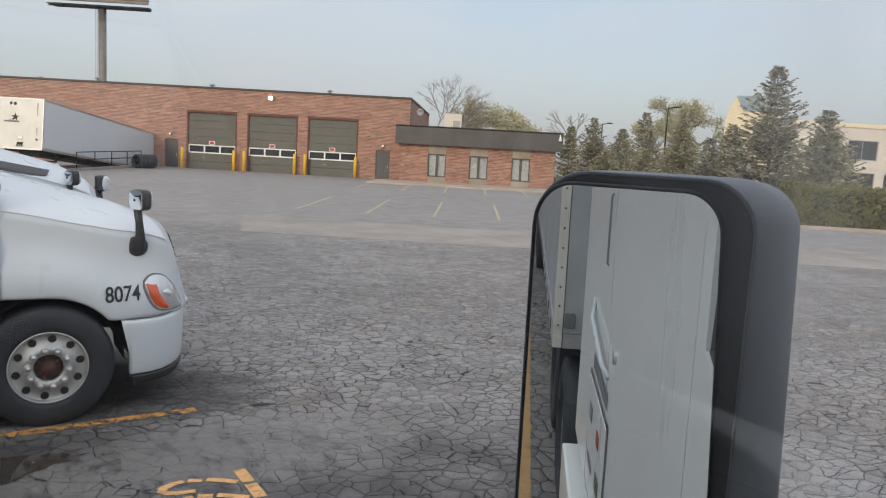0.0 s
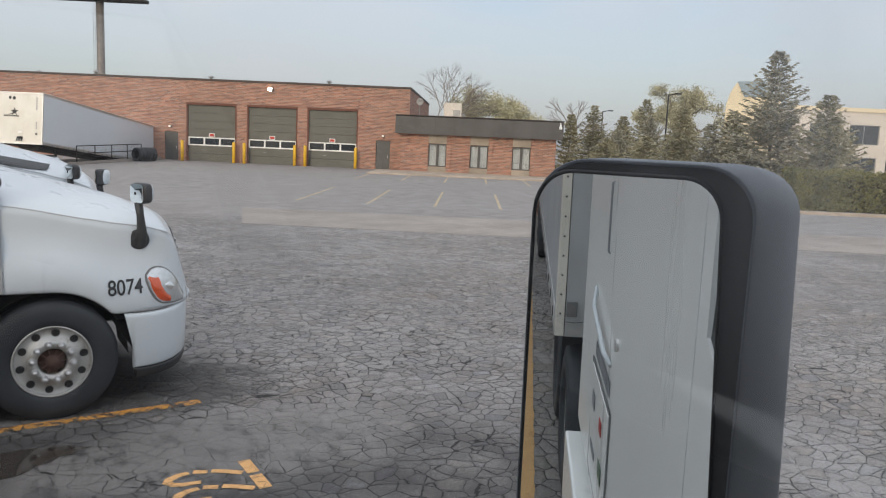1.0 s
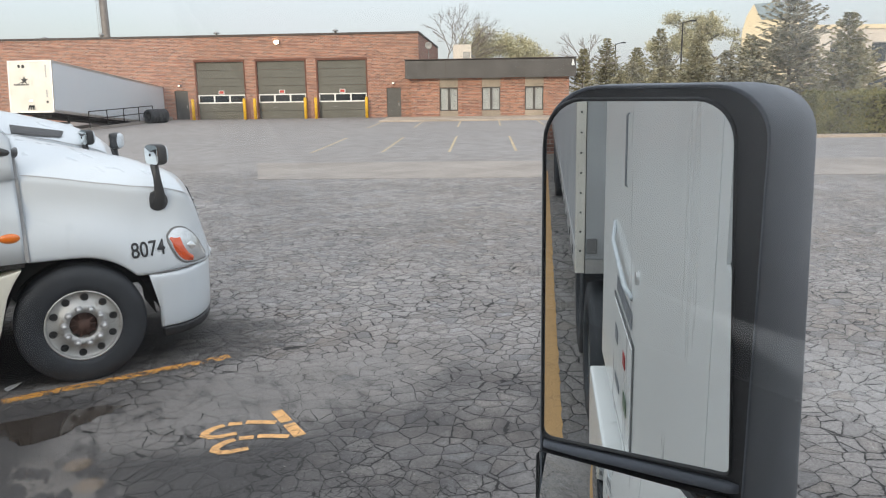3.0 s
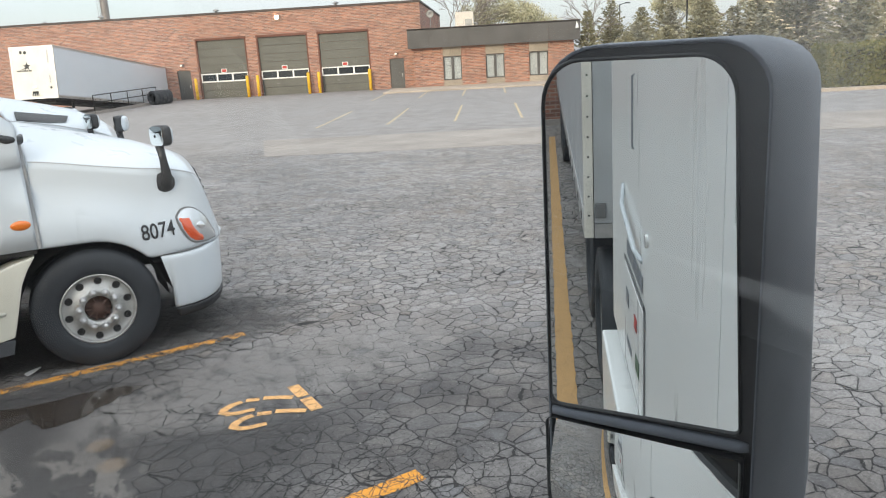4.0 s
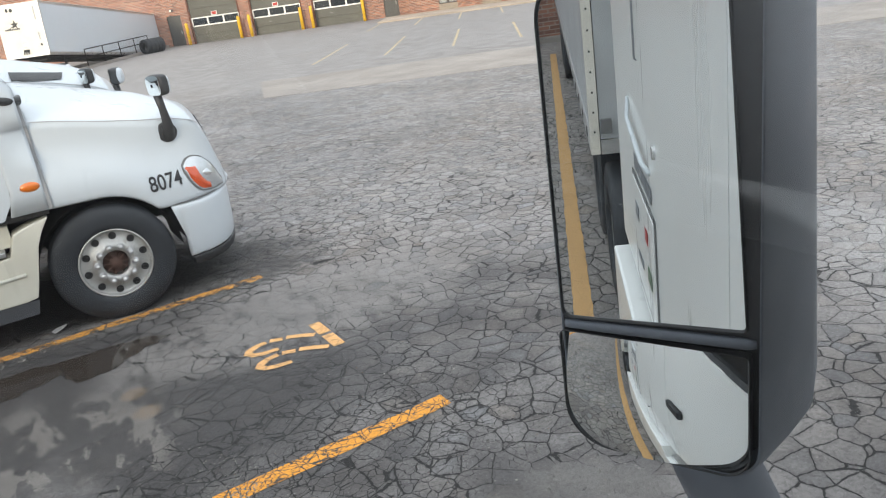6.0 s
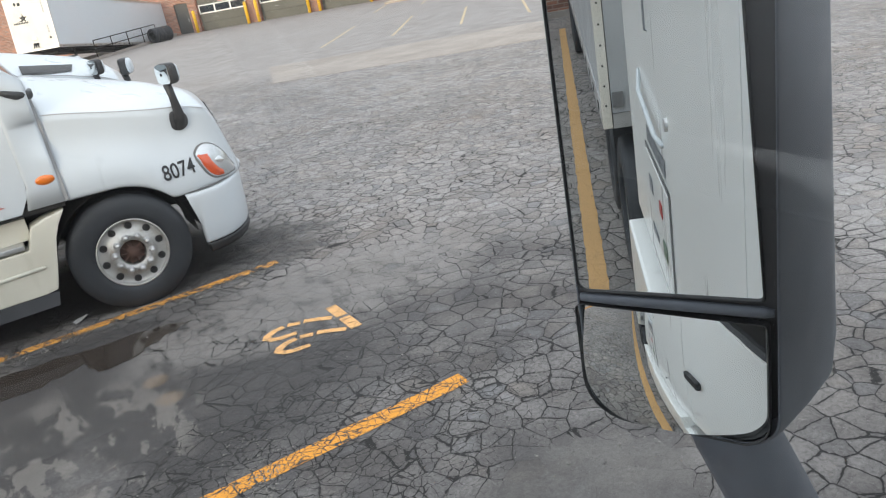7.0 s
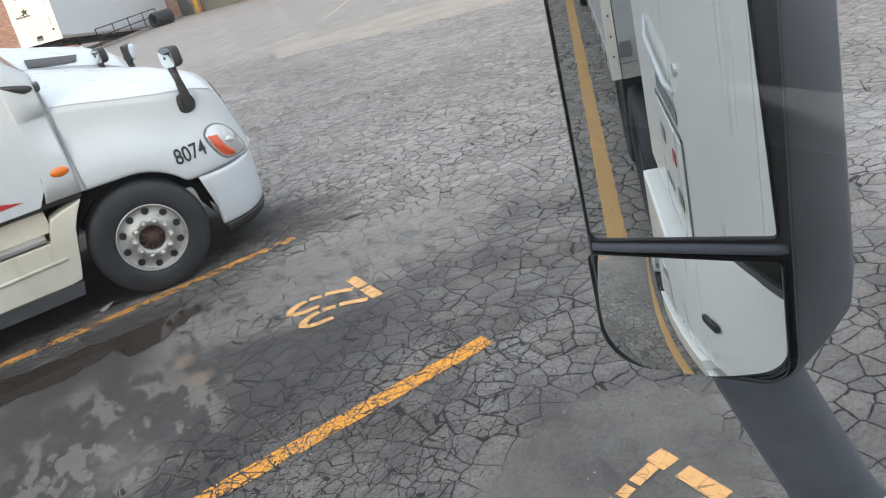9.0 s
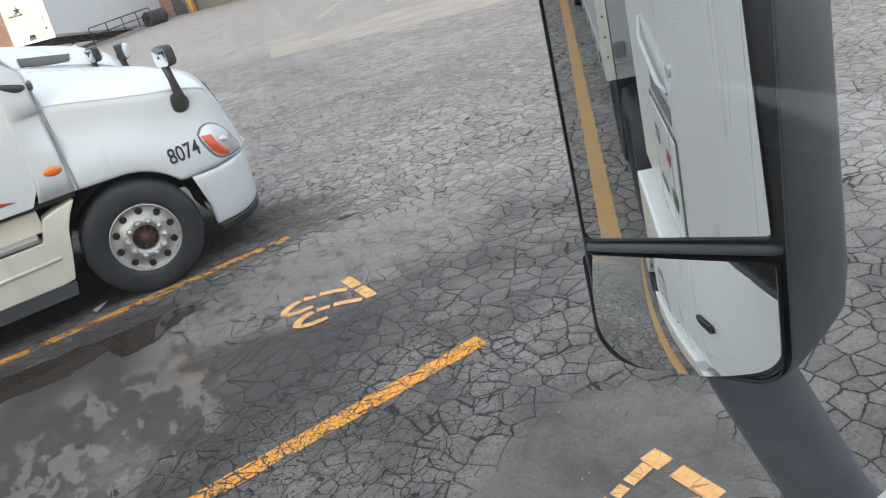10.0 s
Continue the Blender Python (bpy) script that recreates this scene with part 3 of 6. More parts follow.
# ---- painted lines ----
def stripe(x0, x1, y0, y1, z=0.004, ragged=0.006, material="paint_orange", name="painted_line", label="", m=None, seed=1):
    rng = random.Random(seed)
    k = max(2, int(max(abs(x1 - x0), abs(y1 - y0)) / 0.12))
    long_x = abs(x1 - x0) > abs(y1 - y0)
    rows = []
    for i in range(k + 1):
        f = i / k
        if long_x:
            x = x0 + (x1 - x0) * f
            rows.append([(x, y0 + rng.uniform(-ragged, ragged), z), (x, y1 + rng.uniform(-ragged, ragged), z)])
        else:
            y = y0 + (y1 - y0) * f
            rows.append([(x0 + rng.uniform(-ragged, ragged), y, z), (x1 + rng.uniform(-ragged, ragged), y, z)])
    ob = part(name, loft(rows), M[material])
    if m is not None:
        ob.matrix_world = m
    return tagged(ob, label, "road marking", kind="structure")


stripe(-14, 0.0, -0.065, 0.065, label="bright orange parking line cracked with the asphalt", seed=2)
stripe(-14, -0.14, 3.10, 3.215, label="worn orange parking line beside the truck tyre", material="paint_worn", seed=3)
stripe(-18.6, 0.0, -3.19, -3.05, material="paint_hazed", label="orange parking line beside the own trailer", seed=4)
for s, a, b in ((15.35, -28.9, -21.0), (18.1, -28.9, -21.0), (20.67, -28.9, -21.0), (23.2, -28.9, -21.0), (15.2, -13.5, -7.2), (17.93, -13.4, -7.2), (20.45, -13.4, -7.2), (22.95, -13.0, -7.2), (25.5, -12.8, -7.2)):
    for c, d in ((a, (a + b) / 2), ((a + b) / 2, b)):
        z = 0.006 + (rise(c) + rise(d)) / 2
        ob = stripe(s - 0.05, s + 0.05, c, d, material="paint_pale", label="faded pale line of a car parking bay", m=FACADE, seed=int(s * 10))
        for v in ob.data.vertices:
            v.co.z = 0.006 + rise(v.co.y)


def stroke(points, width, z=0.004):
    """A painted stroke along points on the ground."""
    rows, pts = [], [Vector((*p, z)) for p in points]
    for i, p in enumerate(pts):
        d = (pts[min(i + 1, len(pts) - 1)] - pts[max(i - 1, 0)]).normalized()
        w = width[i] if isinstance(width, (list, tuple)) else width
        side = Vector((-d.y, d.x, 0)) * w / 2
        rows.append([p - side, p + side])
    return loft(rows)


def bay_number(x, y, digits):
    """Stencilled figures read from the drive; up is -x, to the right is +y."""
    root = thing("bay_number", pose(x, y, 0), "faded orange stencilled bay number on cracked asphalt", "road marking", "bay numbers", "structure")
    def put(pts, w):
        part("stencil_piece", stroke([(-v, u) for u, v in pts], [q * 1.14 for q in w] if isinstance(w, list) else w * 1.14), M["paint_number"], root)
    for k, d in enumerate(digits):
        o = k * 0.275
        if d == "2":
            put([(o, 0.042), (o + 0.235, 0.042)], 0.082)
            put([(o + 0.035, 0.115), (o + 0.10, 0.20), (o + 0.165, 0.305)], 0.052)
            put([(o + 0.165, 0.335), (o + 0.205, 0.43)], 0.05)
            put([(o + 0.205, 0.46), (o + 0.195, 0.54), (o + 0.155, 0.61), (o + 0.115, 0.635), (o + 0.075, 0.61)], [0.045, 0.05, 0.06, 0.06, 0.05])
            put([(o + 0.07, 0.62), (o + 0.035, 0.54), (o + 0.02, 0.42)], [0.05, 0.05, 0.045])
        else:
            put([(o + 0.02, 0.045), (o + 0.13, 0.045)], 0.09)
            put([(o + 0.075, 0.10), (o + 0.06, 0.24)], 0.055)
            put([(o + 0.055, 0.265), (o + 0.045, 0.34)], 0.05)
            put([(o + 0.045, 0.37), (o + 0.045, 0.62)], 0.05)
    return root


bay_number(-0.14, 1.225, "22")
bay_number(-0.03, -1.89, "21")


def puddle(points, label):
    rng = random.Random(5)
    b = bmesh.new()
    ring = []
    for i in range(len(points)):
        p, q = Vector(points[i]), Vector(points[(i + 1) % len(points)])
        for f in (0, 0.25, 0.5, 0.75):
            c = p.lerp(q, f)
            ring.append(b.verts.new((c.x + rng.uniform(-.03, .03), c.y + rng.uniform(-.025, .025), 0.0025)))
    b.faces.new(ring)
    return tagged(part("water", b, M["water"]), label, "puddle", kind="structure")


puddle([(-5.5, 2.3), (-4.2, 2.28), (-2.86, 2.36), (-2.33, 2.31), (-2.0, 2.42), (-1.96, 2.2), (-1.67, 2.18), (-1.52, 2.35), (-1.30, 2.42), (-1.15, 2.50), (-1.3, 2.60), (-1.6, 2.66), (-2.2, 2.74), (-2.84, 2.83), (-4.2, 2.9), (-5.5, 2.9)], "long brown oily puddle along the parking line")


# ---- garage ----
DOORS = ((0.07, 3.77), (4.78, 8.47), (9.43, 13.12))
ROOF_Z = 6.40


def garage():
    holes = [(a, c, 0.0, 4.42) for a, c in DOORS] + [(-1.72, -0.67, 0.0, 2.33), (14.64, 15.72, 0.0, 2.33), (-5.15, -2.6, -0.2, 2.7)]
    root = thing("wall_garage", FACADE, "long one-storey red brick truck garage with three bays", "garage", kind="structure")
    part("front_wall", wall(-62, 17.13, -1.4, ROOF_Z - 0.16, 0.0, 0.4, holes), M["brick"], root)
    part("side_wall", box(16.73, 17.13, 0.41, 24, -0.2, ROOF_Z - 0.16), M["brick"], root)
    part("side_wall", box(-62, -61.6, 0.41, 24, -0.2, ROOF_Z - 0.16), M["brick"], root)
    part("rear_wall", box(-61.59, 16.72, 23.6, 24, -0.2, ROOF_Z - 0.16), M["brick"], root)
    part("roof", box(-61.59, 16.72, 0.41, 23.59, ROOF_Z - 0.7, ROOF_Z - 0.5), M["roof"], root)
    part("floor", box(-61.59, 16.72, 0.41, 23.59, -0.1, 0.10), M["concrete"], root)
    part("coping", box(-62.05, 17.19, -0.06, 0.46, ROOF_Z - 0.16, ROOF_Z, 0.01), M["coping"], root, "dark metal coping")
    part("coping", box(16.67, 17.19, 0.47, 24.05, ROOF_Z - 0.16, ROOF_Z, 0.01), M["coping"], root)
    for a, c in DOORS:
        part("lintel", box(a - 0.12, c + 0.12, -0.03, 0.0, 4.42, 4.60), M["jamb"], root)
        part("jamb_trim", box(a - 0.10, a, -0.02, 0.0, 0.1, 4.42), M["jamb"], root)
        part("jamb_trim", box(c, c + 0.10, -0.02, 0.0, 0.1, 4.42), M["jamb"], root)
    return root


garage()


def garage_door(a, c):
    root = thing("door_garage", FACADE, "closed grey-green sectional garage door with a window band", "garage door", "garage doors", "structure")
    zs = [0.12, 0.72, 1.33, 1.99, 2.60, 3.20, 3.81, 4.42]
    for k in range(7):
        if k == 2:
            continue
        part("door_panel", box(a, c, 0.16, 0.22, zs[k] + 0.006, zs[k + 1] - 0.006, 0.012), M["door_grey"], root)
    fr = wall(a, c, 1.335, 1.985, 0.14, 0.22, [(a + 0.09 + i * (c - a - 0.06) / 3, a - 0.03 + (i + 1) * (c - a - 0.06) / 3, 1.43, 1.90) for i in range(3)])
    band = part("window_frame", fr, M["white_trim"], root, "white window frame band")
    for i in range(3):
        part("pane", box(a + 0.09 + i * (c - a - 0.06) / 3, a - 0.03 + (i + 1) * (c - a - 0.06) / 3, 0.17, 0.185, 1.43, 1.90), M["glass_dark"], band)
    part("sign", box((a + c) / 2 - 0.24, (a + c) / 2 + 0.20, 0.135, 0.155, 2.02, 2.30), M["white_trim"], root, "white-edged small sign")
    part("sign_panel", box((a + c) / 2 - 0.19, (a + c) / 2 + 0.15, 0.125, 0.134, 2.06, 2.26), M["red"], root, "dark red sign face")
    part("handle", box(a + 1.1, a + 1.35, 0.12, 0.158, 0.98, 1.02, 0.008), M["galv"], root)


for a, c in DOORS:
    garage_door(a, c)


def man_door(a, c):
    root = thing("door_service", FACADE, "closed dark grey steel service door in brick wall", "door", "service doors", "structure")
    part("leaf", box(a + 0.06, c - 0.06, 0.10, 0.15, 0.16, 2.27, 0.004), M["door_dark"], root)
    part("frame", wall(a, c, 0.13, 2.33, 0.07, 0.16, [(a + 0.055, c - 0.055, 0.13, 2.275)]), M["door_dark"], root)
    part("handle", box(c - 0.20, c - 0.14, 0.05, 0.10, 0.98, 1.22, 0.01), M["galv"], root, "steel handle plate")
    part("step", box(a - 0.1, c + 0.1, -0.5, 0.069, 0.05, 0.155, 0.01), M["concrete"], root)


man_door(-1.72, -0.67)
man_door(14.64, 15.72)


def bollard(s):
    root = thing("bollard", FACADE @ pose(s, -0.62, 0.10), "yellow-painted steel bollard guarding a garage door", "bollard", "garage bollards")
    b = rod([(0, 0, -0.1), (0, 0, 1.52), (0, 0, 1.58), (0, 0, 1.61)], [0.115, 0.115, 0.09, 0.03], 16)
    part("post", b, M["yellow"], root, smooth=True)


for s in (-0.12, 3.86, 4.66, 8.53, 9.33, 13.18):
    bollard(s)


def wall_lamp(s, z, lit, label):
    root = thing("wall_lamp", FACADE @ pose(s, 0, z), label, "lamp")
    big = 0.14 if lit else 0.07
    part("bracket", box(-big * 0.6, big * 0.6, -0.08, 0.0, -big * 0.6, big * 0.6, 0.01), M["galv"], root)
    part("housing", prism([(-0.34, -big), (-0.08, -big * 1.2), (-0.08, big), (-0.30, big * 0.6)], -big * 1.2, big * 1.2, "x"), M["galv"], root)
    part("lens", box(-big * 1.05, big * 1.05, -0.365, -0.33, -big * 1.05, big * 0.65, 0.01), M["lamp_on" if lit else "lamp_soft"], root, "glowing lens")


wall_lamp(6.51, 5.80, True, "lit warm floodlight high on the brick wall")
wall_lamp(-1.20, 2.72, False, "small dim lamp over the service door")
wall_lamp(15.18, 2.68, False, "small dim lamp over the service door")


def roof_vent(s, n, h):
    root = thing("roof_vent", FACADE @ pose(s, n, ROOF_Z - 0.5), "small grey roof vent with a cap", "vent", "roof vents")
    part("pipe", rod([(0, 0, 0), (0, 0, 0.5 + h)], 0.10, 10), M["galv"], root, smooth=True)
    part("cap", rod([(0, 0, 0.5 + h), (0, 0, 0.56 + h), (0, 0, 0.66 + h)], [0.24, 0.24, 0.05], 12), M["galv"], root)


for s, n, h in ((1.35, 1.6, 0.20), (10.6, 1.8, 0.22), (-8.0, 2.0, 0.28), (-12.6, 2.0, 0.1)):
    roof_vent(s, n, h)


# ---- office ----
def office():
    n0 = -1.5
    wins = ((18.75, 20.08), (21.84, 23.18), (24.97, 26.31))
    root = thing("wall_office", FACADE, "low brick office annex with a dark metal fascia", "office", kind="structure")
    part("front_wall", wall(16.65, 28.15, -0.2, 3.0, n0, n0 + 0.3, [(a, c, 0.59, 2.28) for a, c in wins]), M["brick_office"], root)
    part("side_wall", box(27.85, 28.15, n0 + 0.301, 12, -0.2, 3.0), M["brick_office"], root)
    part("side_wall", box(16.65, 16.95, n0 + 0.301, -0.005, -0.2, 3.0), M["brick_office"], root)
    part("rear_wall", box(17.2, 27.84, 11.7, 12, -0.2, 3.0), M["brick_office"], root)
    part("floor", box(17.14, 27.84, n0 + 0.31, 11.69, -0.1, 0.2), M["concrete"], root)
    part("back_panel", box(17.2, 27.84, n0 + 1.2, n0 + 1.25, 0.2, 3.0), M["interior"], root)
    fas = prism([(-2.10, 2.93), (-2.14, 4.18), (-2.02, 4.24), (-1.9, 4.24), (-1.9, 2.93)], 16.3, 28.55, "x")
    fascia = part("fascia", fas, M["fascia"], root, "dark weathered metal fascia band")
    for k in range(8):
        part("fascia_seam", box(17.8 + k * 1.42, 17.82 + k * 1.42, -2.15, -2.09, 2.95, 4.17), M["coping"], fascia)
    part("fascia_cap", box(16.26, 28.6, -2.18, -1.85, 4.245, 4.30, 0.008), M["coping"], root)
    part("fascia", box(28.25, 28.55, -1.899, 12.2, 2.93, 4.24), M["fascia"], root)
    part("fascia", box(16.3, 16.6, -1.899, -0.01, 2.93, 4.24), M["fascia"], root)
    part("soffit", box(16.61, 28.24, -1.895, n0 - 0.003, 2.95, 3.02), M["fascia"], root)
    part("roof", box(17.14, 28.24, n0, 12.2, 3.9, 4.05), M["roof"], root)
    for a, c in wins:
        part("panel", box(a, c, n0 - 0.03, n0 - 0.002, 2.29, 2.94), M["panel"], root, "beige panel above the window")
        part("panel", box(a, c, n0 - 0.03, n0 - 0.002, 0.2, 0.585), M["panel"], root, "beige panel below the window")
        for s in (a - 0.32, c + 0.04):
            part("pilaster", box(s, s + 0.28, n0 - 0.09, n0 - 0.001, 0.2, 2.94), M["brick_office"], root)
        win = part("window", wall(a + 0.002, c - 0.002, 0.592, 2.278, n0 + 0.05, n0 + 0.14, [(a + 0.07, (a + c) / 2 - 0.09, 0.67, 2.20), ((a + c) / 2 + 0.09, c - 0.07, 0.67, 2.20)]), M["fascia"], root, "dark brown aluminium window frame")
        part("mullion", box((a + c) / 2 - 0.088, (a + c) / 2 + 0.088, n0 + 0.04, n0 + 0.15, 0.672, 2.198), M["fascia"], win)
        for p, q in ((a + 0.07, (a + c) / 2 - 0.09), ((a + c) / 2 + 0.09, c - 0.07)):
            g = part("pane", box(p, q, n0 + 0.085, n0 + 0.095, 0.67, 2.20), M["pane_office"], win)
            w = (q - p) / 7
            for k in range(7):
                part("blind_slat", box(p + k * w + 0.006, p + (k + 1) * w - 0.004, n0 + 0.20 + 0.012 * (k % 2), n0 + 0.21 + 0.012 * (k % 2), 0.62, 2.25), M["blind"], win)
    return root


office()


def roof_unit():
    root = thing("air_conditioner", FACADE @ pose(20.3, 3.2, 4.05), "beige boxy air conditioner on the office roof", "air conditioner")
    part("cabinet", box(-0.7, 0.7, -0.7, 0.7, 0.12, 1.45, 0.03), M["far_wall"], root)
    part("rail", box(-0.75, 0.75, -0.6, -0.5, 0.0, 0.12), M["galv"], root)
    part("rail", box(-0.75, 0.75, 0.5, 0.6, 0.0, 0.12), M["galv"], root)
    part("grille", box(0.05, 0.6, -0.73, -0.701, 0.3, 0.9), M["galv"], root)
    part("pipe", rod([(0.95, -0.4, 0), (0.95, -0.4, 0.55), (0.70, -0.4, 0.6)], 0.07, 8), M["galv"], root)


roof_unit()


def fascia_lamp():
    root = thing("security_lamp", FACADE @ pose(28.3, -2.14, 3.9), "small white security lamp on the fascia corner", "lamp")
    part("arm", rod([(0, 0, 0.2), (0, -0.14, 0.22), (0, -0.18, 0.1)], 0.035, 8), M["white_trim"], root)
    part("head", rod([(0, -0.18, 0.12), (0, -0.2, -0.02), (0, -0.24, -0.2)], [0.05, 0.09, 0.12], 12), M["white_trim"], root)


fascia_lamp()


def satellite_dish():
    root = thing("satellite_dish", FACADE @ pose(17.8, 1.2, 4.05), "small grey satellite dish on the office roof", "dish")
    part("mast", rod([(0, 0, 0), (0, 0, 1.25)], 0.03, 8), M["galv"], root)
    part("dish", lathe([(0.02, 0.10), (0.15, 0.07), (0.28, 0.0), (0.28, -0.01), (0.15, 0.06), (0.0, 0.09)], 24, (0, -0.1, 1.35)), M["galv"], root, smooth=True)


satellite_dish()


# ---- wheels, shared by trucks and trailers ----
def wheel(parent, x, y, z, side, R=0.505, steer=True, detail=True):
    """A truck wheel whose face looks towards side (+1: +y)."""
    k = side
    prof = [(0.300, -0.02), (0.318, 0.005), (0.36, 0.012), (0.43, 0.012), (0.49, -0.002), (R - 0.008, -0.03), (R, -0.06), (R, -0.12), (R - 0.012, -0.125), (R - 0.012, -0.14), (R, -0.145), (R, -0.22), (R - 0.01, -0.25), (0.45, -0.29), (0.30, -0.28)]
    root = part("wheel", lathe([(r, y + k * a) for r, a in prof], 56, (x, 0, z)), M["rubber"], parent, "worn black truck tyre", smooth=True)
    rim = [(0.307, -0.02), (0.310, 0.004), (0.298, 0.008), (0.292, -0.006), (0.287, -0.024), (0.280, -0.030), (0.196, -0.026), (0.190, 0.008), (0.118, 0.010), (0.112, -0.02), (0.112, -0.10)] if steer else [(0.307, -0.02), (0.30, -0.03), (0.27, -0.05), (0.22, -0.16), (0.11, -0.17), (0.09, -0.10), (0.0, -0.10)]
    r = part("rim", lathe([(q, y + k * a) for q, a in rim], 56, (x, 0, z)), M["steel"], root, "dull silver ten-hole wheel", smooth=True)
    if not detail:
        return root
    for i in range(10):
        a = 2 * math.pi * (i + 0.3) / 10
        cx, cz = x + 0.246 * math.cos(a), z + 0.246 * math.sin(a)
        b = bmesh.new()
        ring = [b.verts.new((cx + 0.033 * math.cos(t), y + k * -0.024, cz + 0.033 * math.sin(t))) for t in (2 * math.pi * j / 16 for j in range(16))]
        b.faces.new(ring)
        part("vent_hole", b, M["chassis"], r)
        a += math.pi / 10
        cx, cz = x + 0.155 * math.cos(a), z + 0.155 * math.sin(a)
        n = lathe([(0.0, y + k * 0.060), (0.017, y + k * 0.058), (0.024, y + k * 0.048), (0.024, y + k * 0.020), (0.032, y + k * 0.017), (0.032, y + k * 0.008)], 10, (cx, 0, cz))
        part("lug_nut", n, M["alu"], r, smooth=True)
    part("hub", lathe([(0.110, y + k * -0.08), (0.095, y + k * -0.03), (0.06, y + k * -0.03), (0.055, y + k * 0.005), (0.0, y + k * 0.010)], 24, (x, 0, z)), M["rust"], r, "rusty brown hub", smooth=True)
    for i in range(10):
        a = 2 * math.pi * i / 10
        part("hub_rib", rod([(x + 0.05 * math.cos(a), y - k * 0.02, z + 0.05 * math.sin(a)), (x + 0.105 * math.cos(a), y - k * 0.03, z + 0.105 * math.sin(a))], 0.009, 6), M["rust"], r)
    return root


# ---- tractors: x ahead from the bumper, y across from the middle ----
HUB = (-1.370, 0.508)
ARCH = 0.603          # radius of the wheel arch


def curve(x, table):
    """A smooth way through (x, value) pairs."""
    xs = [a for a, _ in table]
    if x <= xs[0]:
        return table[0][1]
    for i in range(len(table) - 1):
        if x <= xs[i + 1]:
            f = (x - xs[i]) / (xs[i + 1] - xs[i])
            p0, p1, p2, p3 = (table[max(0, min(len(table) - 1, j))][1] for j in (i - 1, i, i + 1, i + 2))
            return p1 + 0.5 * f * (p2 - p0 + f * (2 * p0 - 5 * p1 + 4 * p2 - p3 + f * (3 * (p1 - p2) + p3 - p0)))
    return table[-1][1]


def pulled(x):
    """The nose, a little shorter than its lines."""
    return x if x < -0.5 else -0.5 + (x + 0.5) * 0.86


def arch_edge(x):
    """The bonnet's lower edge: round over the front of the wheel, level behind it."""
    if x < HUB[0]:
        return HUB[1] + ARCH + 0.006 * min(1.0, (HUB[0] - x) / 0.3)
    d2 = ARCH ** 2 - (x - HUB[0]) ** 2
    return max(0.885, HUB[1] + math.sqrt(d2) if d2 > 0 else 0)


def hood(lift):
    top = [(-1.72, 2.10 + lift), (-1.47, 2.03 + lift), (-1.19, 1.955 + lift), (-0.70, 1.82 + lift), (-0.35, 1.69 + lift * 0.8), (-0.20, 1.61 + lift * 0.6), (-0.13, 1.48 + lift * 0.4), (-0.085, 1.30), (-0.045, 1.05), (0.0, 0.90)]
    cre = [(-1.72, 1.82 + lift), (-1.0, 1.69 + lift), (-0.6, 1.62 + lift * 0.8), (-0.36, 1.54 + lift * 0.6), (-0.26, 1.38), (-0.20, 1.20), (-0.14, 1.02), (-0.10, 0.94), (0.0, 0.88)]
    half = [(-1.72, 1.222), (-1.34, 1.228), (-0.95, 1.225), (-0.70, 1.19), (-0.45, 1.10), (-0.30, 1.01), (-0.18, 0.90), (-0.08, 0.74), (-0.03, 0.55), (0.0, 0.40)]
    rows = []
    xs = [-1.72 + i * 0.045 for i in range(34)] + [-0.18, -0.15, -0.12, -0.10, -0.08, -0.06, -0.045, -0.03, -0.015, 0.0]
    xs = sorted(set(round(v, 4) for v in xs if v <= 0))
    for x in xs:
        w, zt, zc = curve(x, half), curve(x, top), curve(x, cre)
        zb = arch_edge(x)
        zb = min(zb, zc - 0.005)
        wc = w - 0.11 * min(1, max(0.0, (-0.05 - x) / 0.6))
        pts = [(w - 0.02, zb - 0.012), (w - 0.004, zb), (w, zb + 0.03)]
        for f in (0.15, 0.3, 0.45, 0.6, 0.75, 0.9, 1.0):
            bulge = 0.5 - 0.5 * math.cos(math.pi * min(1, max(0, (f - 0.10) / 0.62)))
            pts.append((w + (wc - w) * bulge, zb + 0.03 + (zc - zb - 0.03) * f))
        pts.append((wc - 0.018, zc + 0.012))
        for f in (0.2, 0.4, 0.6, 0.8, 1.0):
            pts.append(((wc - 0.018) * (1 - f), zc + 0.012 + (zt - zc - 0.012) * math.sin(f * math.pi / 2) ** 0.8))
        px = pulled(x)
        left = [(px, -a, c) for a, c in pts]
        right = [(px, a, c) for a, c in reversed(pts[:-1])]
        rows.append(left + right)
    return loft(rows), half, cre, top


